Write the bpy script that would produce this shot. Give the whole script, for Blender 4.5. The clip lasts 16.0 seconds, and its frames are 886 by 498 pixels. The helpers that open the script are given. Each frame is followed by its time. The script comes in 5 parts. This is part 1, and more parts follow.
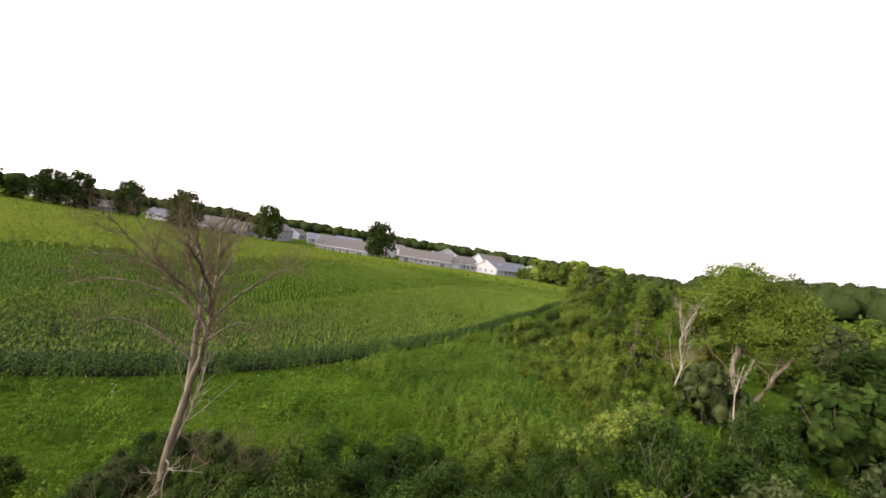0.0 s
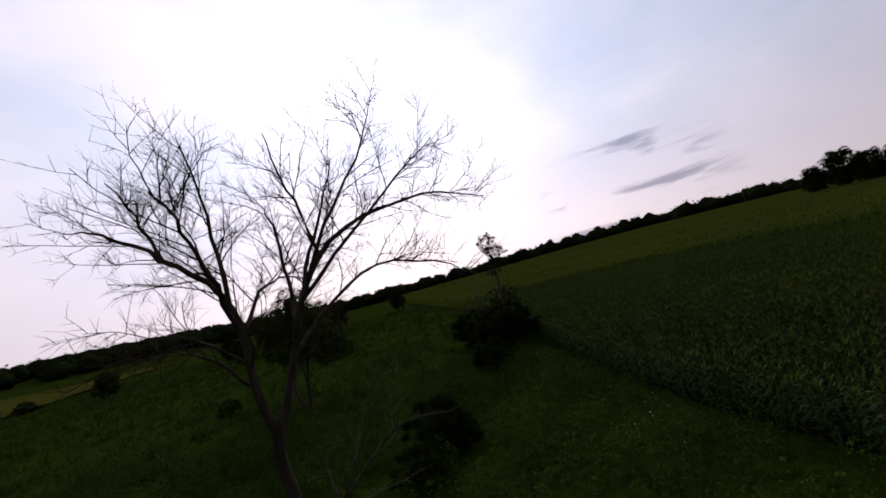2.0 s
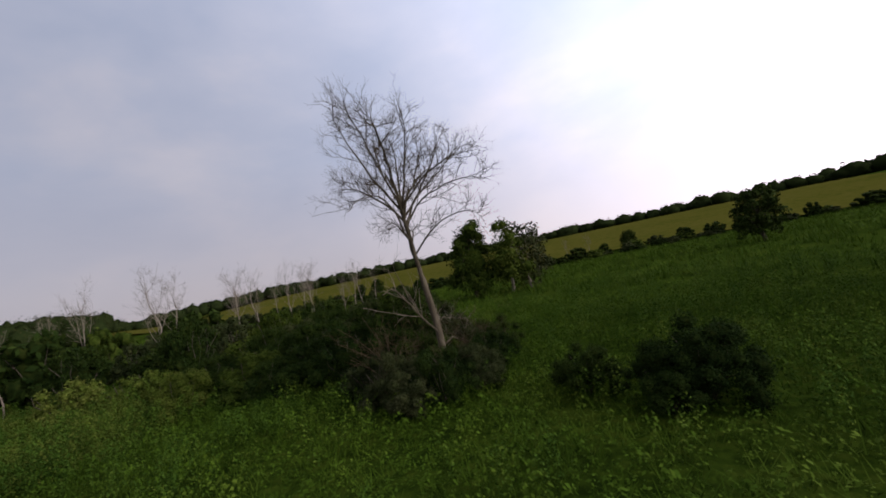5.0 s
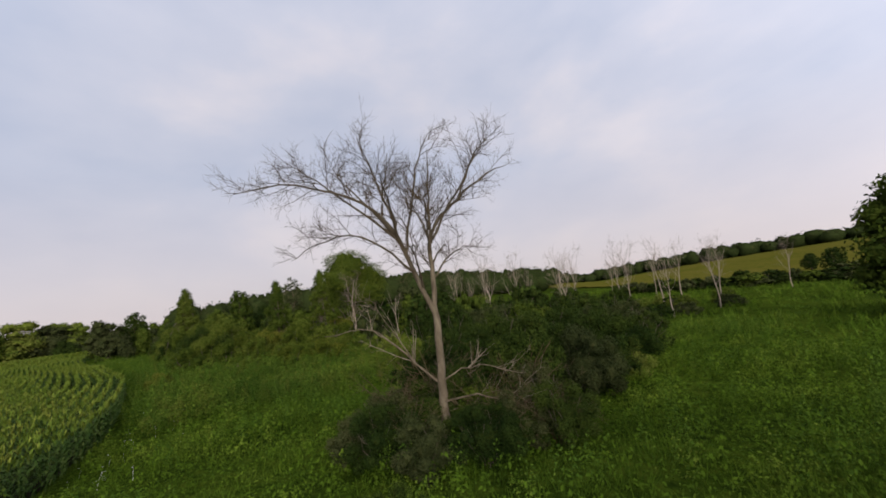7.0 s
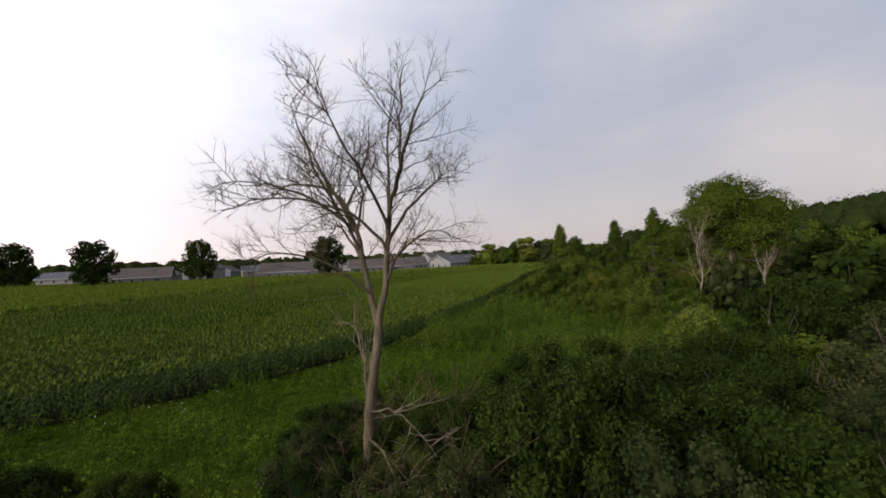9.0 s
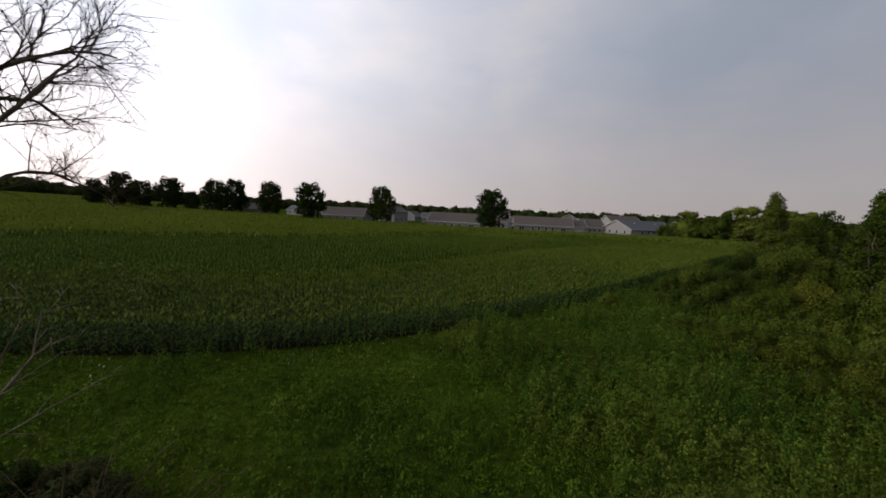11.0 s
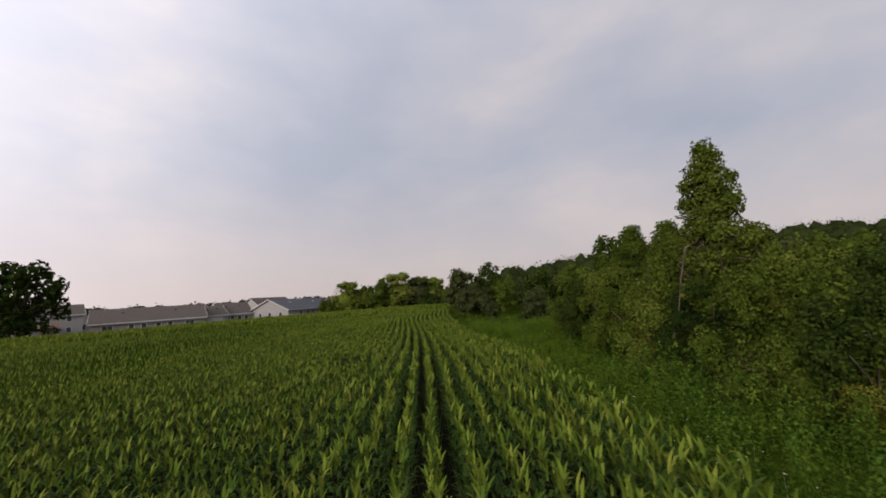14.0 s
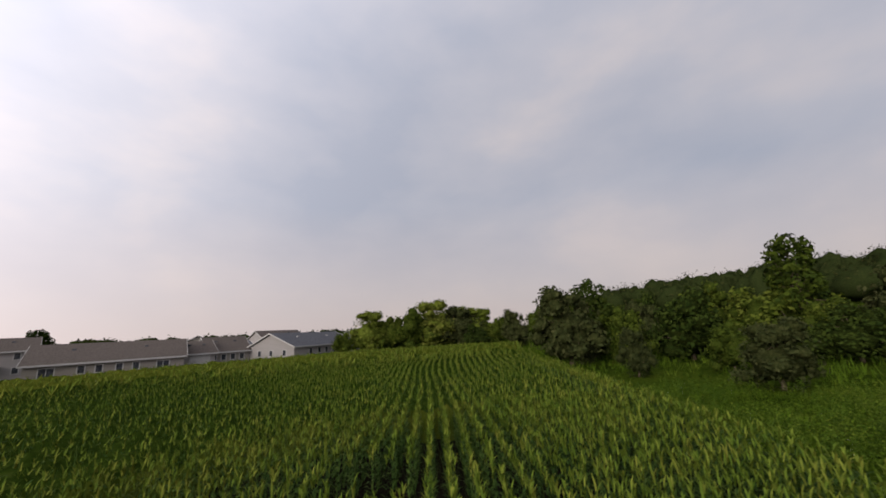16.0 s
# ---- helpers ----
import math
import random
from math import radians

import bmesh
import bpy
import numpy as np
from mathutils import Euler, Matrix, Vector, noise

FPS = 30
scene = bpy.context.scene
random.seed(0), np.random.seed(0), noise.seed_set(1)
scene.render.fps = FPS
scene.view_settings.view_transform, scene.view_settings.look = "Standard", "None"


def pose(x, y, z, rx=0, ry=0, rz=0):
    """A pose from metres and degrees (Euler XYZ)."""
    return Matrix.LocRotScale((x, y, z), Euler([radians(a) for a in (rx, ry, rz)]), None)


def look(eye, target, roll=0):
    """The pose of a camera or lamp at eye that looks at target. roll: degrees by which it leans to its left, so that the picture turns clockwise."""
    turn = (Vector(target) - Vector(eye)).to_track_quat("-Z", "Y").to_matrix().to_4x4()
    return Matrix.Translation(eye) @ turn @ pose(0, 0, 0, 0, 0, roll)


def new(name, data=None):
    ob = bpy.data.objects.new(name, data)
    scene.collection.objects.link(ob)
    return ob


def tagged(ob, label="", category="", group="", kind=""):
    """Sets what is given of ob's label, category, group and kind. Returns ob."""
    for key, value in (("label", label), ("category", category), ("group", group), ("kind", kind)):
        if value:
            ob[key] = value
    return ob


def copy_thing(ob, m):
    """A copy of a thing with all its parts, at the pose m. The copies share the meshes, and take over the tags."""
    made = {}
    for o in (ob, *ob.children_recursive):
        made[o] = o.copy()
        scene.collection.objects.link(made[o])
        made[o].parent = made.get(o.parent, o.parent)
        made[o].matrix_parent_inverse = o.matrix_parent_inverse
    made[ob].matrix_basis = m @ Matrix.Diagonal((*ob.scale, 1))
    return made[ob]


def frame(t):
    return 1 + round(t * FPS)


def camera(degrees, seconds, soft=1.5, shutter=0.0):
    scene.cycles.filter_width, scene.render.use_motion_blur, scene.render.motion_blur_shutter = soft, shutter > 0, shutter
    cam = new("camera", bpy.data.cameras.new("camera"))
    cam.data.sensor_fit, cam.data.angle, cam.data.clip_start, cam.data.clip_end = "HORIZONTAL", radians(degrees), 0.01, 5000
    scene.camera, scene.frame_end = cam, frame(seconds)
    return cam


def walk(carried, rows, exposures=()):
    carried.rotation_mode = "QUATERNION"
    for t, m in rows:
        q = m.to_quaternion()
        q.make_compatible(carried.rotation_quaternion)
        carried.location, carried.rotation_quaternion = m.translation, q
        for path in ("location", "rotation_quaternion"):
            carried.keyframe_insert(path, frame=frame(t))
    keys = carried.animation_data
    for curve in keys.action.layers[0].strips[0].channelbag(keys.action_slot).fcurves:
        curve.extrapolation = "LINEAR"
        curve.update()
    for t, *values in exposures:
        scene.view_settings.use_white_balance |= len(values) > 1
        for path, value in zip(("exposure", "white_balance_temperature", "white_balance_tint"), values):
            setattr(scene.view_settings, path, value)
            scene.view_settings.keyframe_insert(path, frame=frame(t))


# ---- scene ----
from mathutils import geometry

# ---------------------------------------------------------------- camera and its flight
cam = camera(99, 16.0, soft=1.7, shutter=0.06)
PATH = [
    (0, look((2.02, -13.00, 9.46), (6.06, -3.86, 9.36), 9.06)),
    (0.5, look((3.99, -9.32, 8.26), (5.72, 0.53, 7.97), 5.35)),
    (1, look((5.23, -4.86, 7.81), (3.82, 5.04, 7.40), 2.38)),
    (1.5, look((6.04, -1.42, 6.73), (-1.06, 5.61, 7.08), -12.66)),
    (2, look((7.61, 2.58, 6.15), (-2.28, 3.86, 6.93), -14.44)),
    (2.5, look((7.98, 7.35, 6.02), (-1.24, 3.48, 5.77), -10.49)),
    (3, look((6.21, 11.33, 5.59), (-0.54, 3.98, 4.96), -11.55)),
    (3.5, look((3.53, 13.43, 5.17), (0.33, 3.98, 4.42), -15.17)),
    (4, look((0.72, 13.96, 4.52), (0.31, 3.97, 4.54), -14.26)),
    (4.2, look((-0.36, 13.87, 4.39), (-0.02, 3.88, 4.55), -13.93)),
    (6.3, look((-11.72, 7.03, 3.95), (-3.37, 1.64, 5.07), -7.45)),
    (6.5, look((-12.08, 5.54, 4.06), (-3.09, 1.32, 5.27), -7.70)),
    (7, look((-11.69, 1.35, 4.44), (-1.91, -0.30, 5.75), -6.89)),
    (7.5, look((-10.48, -2.36, 4.86), (-0.69, -0.87, 6.29), -5.78)),
    (8, look((-8.48, -5.18, 5.34), (0.38, -0.69, 6.47), -2.71)),
    (8.5, look((-6.04, -7.14, 5.64), (1.37, -0.46, 6.20), -1.85)),
    (8.7, look((-5.03, -7.79, 5.67), (1.47, -0.21, 6.04), -2.50)),
    (9.4, look((-1.41, -9.57, 5.76), (3.53, -0.87, 5.86), -1.02)),
    (10.1, look((2.23, -9.26, 5.91), (5.39, 0.22, 5.72), 0.46)),
    (10.8, look((5.48, -5.91, 6.29), (6.77, 4.00, 5.81), 1.94)),
    (11, look((6.30, -4.78, 6.42), (7.41, 5.11, 5.42), 2.69)),
    (11.5, look((8.14, -0.93, 6.72), (8.85, 8.93, 5.19), 3.84)),
    (12, look((9.61, 3.65, 6.44), (11.91, 13.34, 5.64), -0.61)),
    (12.5, look((10.71, 8.95, 5.89), (15.62, 17.66, 5.48), -9.04)),
    (13, look((13.43, 14.76, 4.89), (19.96, 22.34, 5.04), -7.35)),
    (13.5, look((16.99, 20.58, 4.34), (24.92, 26.59, 5.29), -3.61)),
    (14, look((20.66, 25.83, 4.01), (29.03, 31.18, 5.25), -3.66)),
    (14.5, look((24.51, 30.82, 3.87), (32.72, 36.29, 5.64), -3.56)),
    (15, look((28.65, 35.52, 4.00), (36.83, 40.95, 6.02), -3.64)),
    (15.5, look((32.80, 40.01, 4.36), (40.88, 45.55, 6.41), -3.63)),
    (16, look((36.82, 44.19, 4.53), (44.81, 49.84, 6.66), -3.19)),
]
EXPOSURES = [(0, 1.35, 6500, 10), (0.5, 0.45, 6400, 11), (1, -0.5, 6300, 12), (1.5, -1.4, 6050, 13), (2, -2.0, 5950, 14), (2.5, -2.3, 5900, 14),
             (3, -2.3, 5900, 14), (3.5, -1.85, 5900, 14), (4.2, -1.25, 5900, 14), (6.3, -0.1, 6300, 11), (7, -0.12, 6358, 11), (8, -0.15, 6441, 11),
             (8.7, -0.2, 6500, 10), (10.8, -0.9, 6450, 7), (11.5, -0.9, 6450, 7), (12, -0.85, 6450, 8), (12.5, -0.75, 6500, 9), (13, -0.6, 6600, 10),
             (13.5, -0.45, 6650, 11), (14.5, -0.35, 6700, 11), (16, -0.45, 6700, 11)]
walk(cam, PATH, EXPOSURES)

# ---------------------------------------------------------------- sky, sun
SUN_AZ, SUN_EL = 272.0, 19.0            # compass from +y, clockwise; degrees above the horizon
sun_dir = Vector((math.sin(radians(SUN_AZ)) * math.cos(radians(SUN_EL)), math.cos(radians(SUN_AZ)) * math.cos(radians(SUN_EL)), math.sin(radians(SUN_EL))))
world = bpy.data.worlds.new("evening_sky")
scene.world = world
world.use_nodes = True
wn, wl = world.node_tree.nodes, world.node_tree.links
wn.clear()


def wnode(kind, **sets):
    n = wn.new(kind)
    for k, v in sets.items():
        n.inputs[k].default_value = v
    return n


sky = wn.new("ShaderNodeTexSky")
sky.sky_type, sky.sun_disc = "NISHITA", False
sky.sun_elevation, sky.sun_rotation = radians(SUN_EL), radians(SUN_AZ)
sky.air_density, sky.dust_density, sky.ozone_density = 1.0, 3.0, 2.0
coord = wn.new("ShaderNodeTexCoord")
# thin layered cloud: noise on the direction, flattened towards the horizon
mapping = wn.new("ShaderNodeMapping")
mapping.inputs["Scale"].default_value = (1.0, 1.0, 1.9)
cloud_noise = wnode("ShaderNodeTexNoise", Scale=2.3, Detail=5.0, Roughness=0.5, Distortion=0.12)
cloud_ramp = wn.new("ShaderNodeValToRGB")
cloud_ramp.color_ramp.elements[0].position, cloud_ramp.color_ramp.elements[0].color = 0.32, (0.61, 0.66, 0.79, 1)
cloud_ramp.color_ramp.elements[1].position, cloud_ramp.color_ramp.elements[1].color = 0.71, (0.92, 0.87, 0.90, 1)
cloud_mid = cloud_ramp.color_ramp.elements.new(0.52)
cloud_mid.color = (0.73, 0.75, 0.85, 1)
dot = wn.new("ShaderNodeVectorMath")
dot.operation = "DOT_PRODUCT"
dot.inputs[1].default_value = sun_dir


def wmath(op, a, b):
    n = wn.new("ShaderNodeMath")
    n.operation = op
    for k, q in enumerate((a, b)):
        if isinstance(q, (int, float)):
            n.inputs[k].default_value = q
        else:
            wl.new(q, n.inputs[k])
    return n.outputs[0]


# the veiled sun: a broad brightening of the cloud towards it
facing = wmath("MAXIMUM", dot.outputs["Value"], 0.0)
wide_dot = wn.new("ShaderNodeVectorMath")
wide_dot.operation = "DOT_PRODUCT"
wide_dot.inputs[1].default_value = Vector((math.sin(radians(268)) * math.cos(radians(24)), math.cos(radians(268)) * math.cos(radians(24)), math.sin(radians(24))))
wl.new(coord.outputs["Generated"], wide_dot.inputs[0])
around = wmath("MULTIPLY", wmath("ADD", wide_dot.outputs["Value"], 1.0), 0.5)
broad = wmath("MULTIPLY", wmath("POWER", around, 2.8), 5.2)
tight = wmath("MULTIPLY", wmath("POWER", facing, 14.0), 1.3)
glow_value = wmath("ADD", wmath("ADD", broad, tight), 0.9)
glow = wn.new("ShaderNodeCombineColor")
wl.new(glow_value, glow.inputs[0])
wl.new(wmath("MULTIPLY", wmath("POWER", glow_value, 0.97), 0.99), glow.inputs[1])
wl.new(wmath("POWER", glow_value, 0.95), glow.inputs[2])
# thin grey streaks of cloud low in the north-west
streak_map = wn.new("ShaderNodeMapping")
streak_map.inputs["Scale"].default_value = (2.2, 2.2, 13.0)
streak_noise = wnode("ShaderNodeTexNoise", Scale=2.0, Detail=4.0, Roughness=0.55, Distortion=0.3)
streak_dot = wn.new("ShaderNodeVectorMath")
streak_dot.operation = "DOT_PRODUCT"
streak_dot.inputs[1].default_value = Vector((math.sin(radians(305)) * math.cos(radians(4)), math.cos(radians(305)) * math.cos(radians(4)), math.sin(radians(4))))
wl.new(coord.outputs["Generated"], streak_map.inputs["Vector"])
wl.new(streak_map.outputs[0], streak_noise.inputs["Vector"])
wl.new(coord.outputs["Generated"], streak_dot.inputs[0])
streak_where = wn.new("ShaderNodeMapRange")
streak_where.interpolation_type = "SMOOTHSTEP"
streak_where.inputs["From Min"].default_value, streak_where.inputs["From Max"].default_value = 0.972, 0.992
wl.new(streak_dot.outputs["Value"], streak_where.inputs["Value"])
streak_edge = wn.new("ShaderNodeMapRange")
streak_edge.interpolation_type = "SMOOTHSTEP"
streak_edge.inputs["From Min"].default_value, streak_edge.inputs["From Max"].default_value = 0.5, 0.68
wl.new(streak_noise.outputs["Fac"], streak_edge.inputs["Value"])
streak = wn.new("ShaderNodeMixRGB")
streak.blend_type = "MULTIPLY"
streak.inputs[2].default_value = (0.5, 0.51, 0.58, 1)
wl.new(wmath("MULTIPLY", streak_where.outputs[0], streak_edge.outputs[0]), streak.inputs[0])
mult = wn.new("ShaderNodeMixRGB")
mult.blend_type = "MULTIPLY"
mult.inputs[0].default_value = 1.0
# a warm band low over the horizon
sep = wn.new("ShaderNodeSeparateXYZ")
band = wn.new("ShaderNodeMapRange")
band.inputs["From Min"].default_value, band.inputs["From Max"].default_value = 0.0, 0.32
band.inputs["To Min"].default_value, band.inputs["To Max"].default_value = 1.0, 0.0
warm = wn.new("ShaderNodeMixRGB")
warm.inputs[2].default_value = (0.97, 0.82, 0.77, 1)
half_band = wn.new("ShaderNodeMath")
half_band.operation = "MULTIPLY"
half_band.inputs[1].default_value = 0.75
sky_scaled = wn.new("ShaderNodeMixRGB")
sky_scaled.blend_type = "MULTIPLY"
sky_scaled.inputs[0].default_value = 1.0
sky_scaled.inputs[2].default_value = (0.1, 0.1, 0.1, 1)
blend = wn.new("ShaderNodeMixRGB")
blend.inputs[0].default_value = 0.88
back = wn.new("ShaderNodeBackground")
wout = wn.new("ShaderNodeOutputWorld")
back.inputs["Strength"].default_value = 1.0
for a, b in ((coord.outputs["Generated"], mapping.inputs["Vector"]), (mapping.outputs[0], cloud_noise.inputs["Vector"]),
             (cloud_noise.outputs["Fac"], cloud_ramp.inputs[0]), (coord.outputs["Generated"], dot.inputs[0]), 
             (coord.outputs["Generated"], sep.inputs[0]), (sep.outputs["Z"], band.inputs["Value"]), (band.outputs[0], half_band.inputs[0]),
             (half_band.outputs[0], warm.inputs[0]), (cloud_ramp.outputs[0], warm.inputs[1]), (warm.outputs[0], mult.inputs[1]), (glow.outputs[0], mult.inputs[2]),
             (sky.outputs[0], sky_scaled.inputs[1]), (sky_scaled.outputs[0], blend.inputs[1]), (mult.outputs[0], streak.inputs[1]), (streak.outputs[0], blend.inputs[2]),
             (blend.outputs[0], back.inputs["Color"]), (back.outputs[0], wout.inputs["Surface"])):
    wl.new(a, b)
sun = new("sun", bpy.data.lights.new("sun", "SUN"))
sun.data.energy, sun.data.angle, sun.data.color = 4.2, radians(24), (1.0, 0.91, 0.8)
sun.matrix_world = look(sun_dir * 100, (0, 0, 0))

# ---------------------------------------------------------------- materials


def material(name, colours, scale=3.0, rough=0.85, spread=0.12, bump=0.0, bump_scale=40.0, island=0.0, glow_through=0.0, metal=0.0, stretch=(1, 1, 1), spec=0.02, big=0.0, big_scale=0.15, each=0.0):
    """Procedural surface: colours mixed by noise at two scales, varied per leaf island and per plant, with relief; glow_through lets light pass thin leaves."""
    m = bpy.data.materials.new(name)
    m.use_nodes = True
    nodes, links = m.node_tree.nodes, m.node_tree.links
    bsdf, out = nodes["Principled BSDF"], nodes["Material Output"]
    bsdf.inputs["Roughness"].default_value, bsdf.inputs["Metallic"].default_value = rough, metal
    bsdf.inputs["Specular IOR Level"].default_value = spec
    geo, tc = nodes.new("ShaderNodeNewGeometry"), nodes.new("ShaderNodeTexCoord")
    mp = nodes.new("ShaderNodeMapping")
    mp.inputs["Scale"].default_value = stretch
    links.new(geo.outputs["Position"] if big else tc.outputs["Object"], mp.inputs["Vector"])
    nz = nodes.new("ShaderNodeTexNoise")
    nz.inputs["Scale"].default_value, nz.inputs["Detail"].default_value = scale, 5.0
    links.new(mp.outputs[0], nz.inputs["Vector"])
    fac = nz.outputs["Fac"]
    if island:
        mix = nodes.new("ShaderNodeMath")
        mix.operation = "MULTIPLY_ADD"
        mix.inputs[1].default_value = island
        links.new(geo.outputs["Random Per Island"], mix.inputs[0])
        sub = nodes.new("ShaderNodeMath")
        sub.operation = "ADD"
        sub.inputs[1].default_value = -island / 2
        links.new(fac, sub.inputs[0])
        links.new(sub.outputs[0], mix.inputs[2])
        fac = mix.outputs[0]
    if big:
        nb = nodes.new("ShaderNodeTexNoise")
        nb.inputs["Scale"].default_value, nb.inputs["Detail"].default_value = big_scale, 3.0
        links.new(geo.outputs["Position"], nb.inputs["Vector"])
        mb = nodes.new("ShaderNodeMath")
        mb.operation = "MULTIPLY_ADD"
        mb.inputs[1].default_value = big
        links.new(nb.outputs["Fac"], mb.inputs[0])
        sb = nodes.new("ShaderNodeMath")
        sb.operation = "ADD"
        sb.inputs[1].default_value = -big / 2
        links.new(fac, sb.inputs[0])
        links.new(sb.outputs[0], mb.inputs[2])
        fac = mb.outputs[0]
    if each:
        plant = nodes.new("ShaderNodeObjectInfo")
        own = nodes.new("ShaderNodeMath")
        own.operation = "MULTIPLY_ADD"
        own.inputs[1].default_value = each
        links.new(plant.outputs["Random"], own.inputs[0])
        less = nodes.new("ShaderNodeMath")
        less.operation = "ADD"
        less.inputs[1].default_value = -each / 2
        links.new(fac, less.inputs[0])
        links.new(less.outputs[0], own.inputs[2])
        fac = own.outputs[0]
    ramp = nodes.new("ShaderNodeValToRGB")
    els = ramp.color_ramp.elements
    n = len(colours)
    els[0].position, els[0].color = 0.5 - spread, (*colours[0], 1)
    els[1].position, els[1].color = 0.5 + spread, (*colours[-1], 1)
    for i in range(1, n - 1):
        e = els.new(0.5 - spread + 2 * spread * i / (n - 1))
        e.color = (*colours[i], 1)
    links.new(fac, ramp.inputs[0])
    links.new(ramp.outputs[0], bsdf.inputs["Base Color"])
    if bump:
        bn = nodes.new("ShaderNodeTexNoise")
        bn.inputs["Scale"].default_value, bn.inputs["Detail"].default_value = bump_scale, 4.0
        links.new(mp.outputs[0], bn.inputs["Vector"])
        bp = nodes.new("ShaderNodeBump")
        bp.inputs["Strength"].default_value, bp.inputs["Distance"].default_value = bump, 0.05
        links.new(bn.outputs["Fac"], bp.inputs["Height"])
        links.new(bp.outputs[0], bsdf.inputs["Normal"])
    if glow_through:
        tr = nodes.new("ShaderNodeBsdfTranslucent")
        links.new(ramp.outputs[0], tr.inputs["Color"])
        mx = nodes.new("ShaderNodeMixShader")
        mx.inputs[0].default_value = glow_through
        links.new(bsdf.outputs[0], mx.inputs[1])
        links.new(tr.outputs[0], mx.inputs[2])
        links.new(mx.outputs[0], out.inputs["Surface"])
    return m


GROUND = material("meadow_ground", [(0.0077, 0.0137, 0.0019), (0.0160, 0.0275, 0.0029), (0.0280, 0.0397, 0.0045)], scale=3.5, spread=0.24, bump=1.0, bump_scale=9, big=0.8, big_scale=0.22, rough=0.95, spec=0.0)
GRASS = material("grass_blades", [(0.0149, 0.0284, 0.0024), (0.0306, 0.0556, 0.0042), (0.0561, 0.0802, 0.0084)], scale=0.5, spread=0.34, island=0.18, glow_through=0.10, big=0.9, big_scale=0.3)
WEED = material("tall_weeds", [(0.0127, 0.0285, 0.0030), (0.0293, 0.0539, 0.0060), (0.0637, 0.0838, 0.0098)], scale=0.6, spread=0.3, island=0.3, glow_through=0.06, big=0.5, big_scale=0.25)
# lit tips and shaded lower leaves are painted in; tips are yellower too
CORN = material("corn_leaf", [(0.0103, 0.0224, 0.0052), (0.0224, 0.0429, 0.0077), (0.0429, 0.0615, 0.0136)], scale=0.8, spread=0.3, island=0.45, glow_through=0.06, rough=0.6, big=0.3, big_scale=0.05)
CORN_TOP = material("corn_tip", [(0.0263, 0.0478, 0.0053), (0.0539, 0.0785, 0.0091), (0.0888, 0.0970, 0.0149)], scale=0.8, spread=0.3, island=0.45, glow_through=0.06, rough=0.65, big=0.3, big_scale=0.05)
CORN_FAR = material("corn_far", [(0.0169, 0.0252, 0.0031), (0.0298, 0.0389, 0.0047), (0.0451, 0.0497, 0.0070)], scale=1.6, spread=0.22, bump=1.0, bump_scale=3.0, big=0.5, big_scale=0.03, rough=0.9, spec=0.0)
# darkened copy of the corn leaf: shade between rows put into the colour
CORN_SHADE = material("corn_row_shade", [(0.0055, 0.0109, 0.0016), (0.0101, 0.0187, 0.0023), (0.0187, 0.0281, 0.0047)], scale=2.5, spread=0.22, bump=1.0, bump_scale=4.0, big=0.3, big_scale=0.05, rough=0.95, spec=0.0)
# soil brown taken down to near black, with the rows' shade in it
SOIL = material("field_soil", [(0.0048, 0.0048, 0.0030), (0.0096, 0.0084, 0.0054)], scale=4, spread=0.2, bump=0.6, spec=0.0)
YELLOW_FIELD = material("ripening_crop", [(0.0314, 0.0349, 0.0051), (0.0450, 0.0441, 0.0066), (0.0567, 0.0495, 0.0101)], scale=0.4, spread=0.22, bump=0.7, bump_scale=2.0, big=0.5, big_scale=0.02, rough=0.95, spec=0.0)
LEAF_DARK = material("dark_leaf", [(0.0054, 0.0113, 0.0022), (0.0112, 0.0199, 0.0033), (0.0209, 0.0307, 0.0051)], scale=1.0, spread=0.3, island=0.34, each=0.42, glow_through=0.06)
LEAF_MID = material("mid_leaf", [(0.0147, 0.0242, 0.0035), (0.0300, 0.0432, 0.0051), (0.0512, 0.0623, 0.0096)], scale=1.0, spread=0.3, island=0.34, each=0.42, glow_through=0.06)
LEAF_LIGHT = material("light_leaf", [(0.0282, 0.0418, 0.0055), (0.0497, 0.0682, 0.0092), (0.0805, 0.0872, 0.0166)], scale=1.0, spread=0.3, island=0.34, each=0.42, glow_through=0.06)
LEAF_OLIVE = material("olive_leaf", [(0.0108, 0.0156, 0.0048), (0.0203, 0.0255, 0.0082), (0.0327, 0.0354, 0.0129)], scale=1.0, spread=0.3, island=0.34, each=0.42, glow_through=0.06)
BARK = material("grey_bark", [(0.0309, 0.0251, 0.0163), (0.0590, 0.0478, 0.0314), (0.0954, 0.0800, 0.0539)], scale=6, spread=0.22, bump=0.7, bump_scale=22, stretch=(1, 1, 0.25))
BARK_DARK = material("dark_bark", [(0.035, 0.028, 0.022), (0.075, 0.060, 0.045)], scale=6, spread=0.2, bump=0.6, bump_scale=20, stretch=(1, 1, 0.25))
BRUSH_BROWN = material("dry_brush", [(0.030, 0.022, 0.012), (0.060, 0.044, 0.024)], scale=6, spread=0.2)
WEATHERED = material("weathered_wood", [(0.070, 0.055, 0.038), (0.115, 0.093, 0.068), (0.155, 0.130, 0.098)], scale=5, spread=0.2, bump=0.4, bump_scale=18, stretch=(1, 1, 0.2))
LEAF_YELLOW = material("yellow_olive_leaf", [(0.0190, 0.0265, 0.0032), (0.0400, 0.0490, 0.0055), (0.0720, 0.0720, 0.0105)], scale=1.0, spread=0.3, island=0.34, each=0.42, glow_through=0.06, big=0.4, big_scale=0.4)
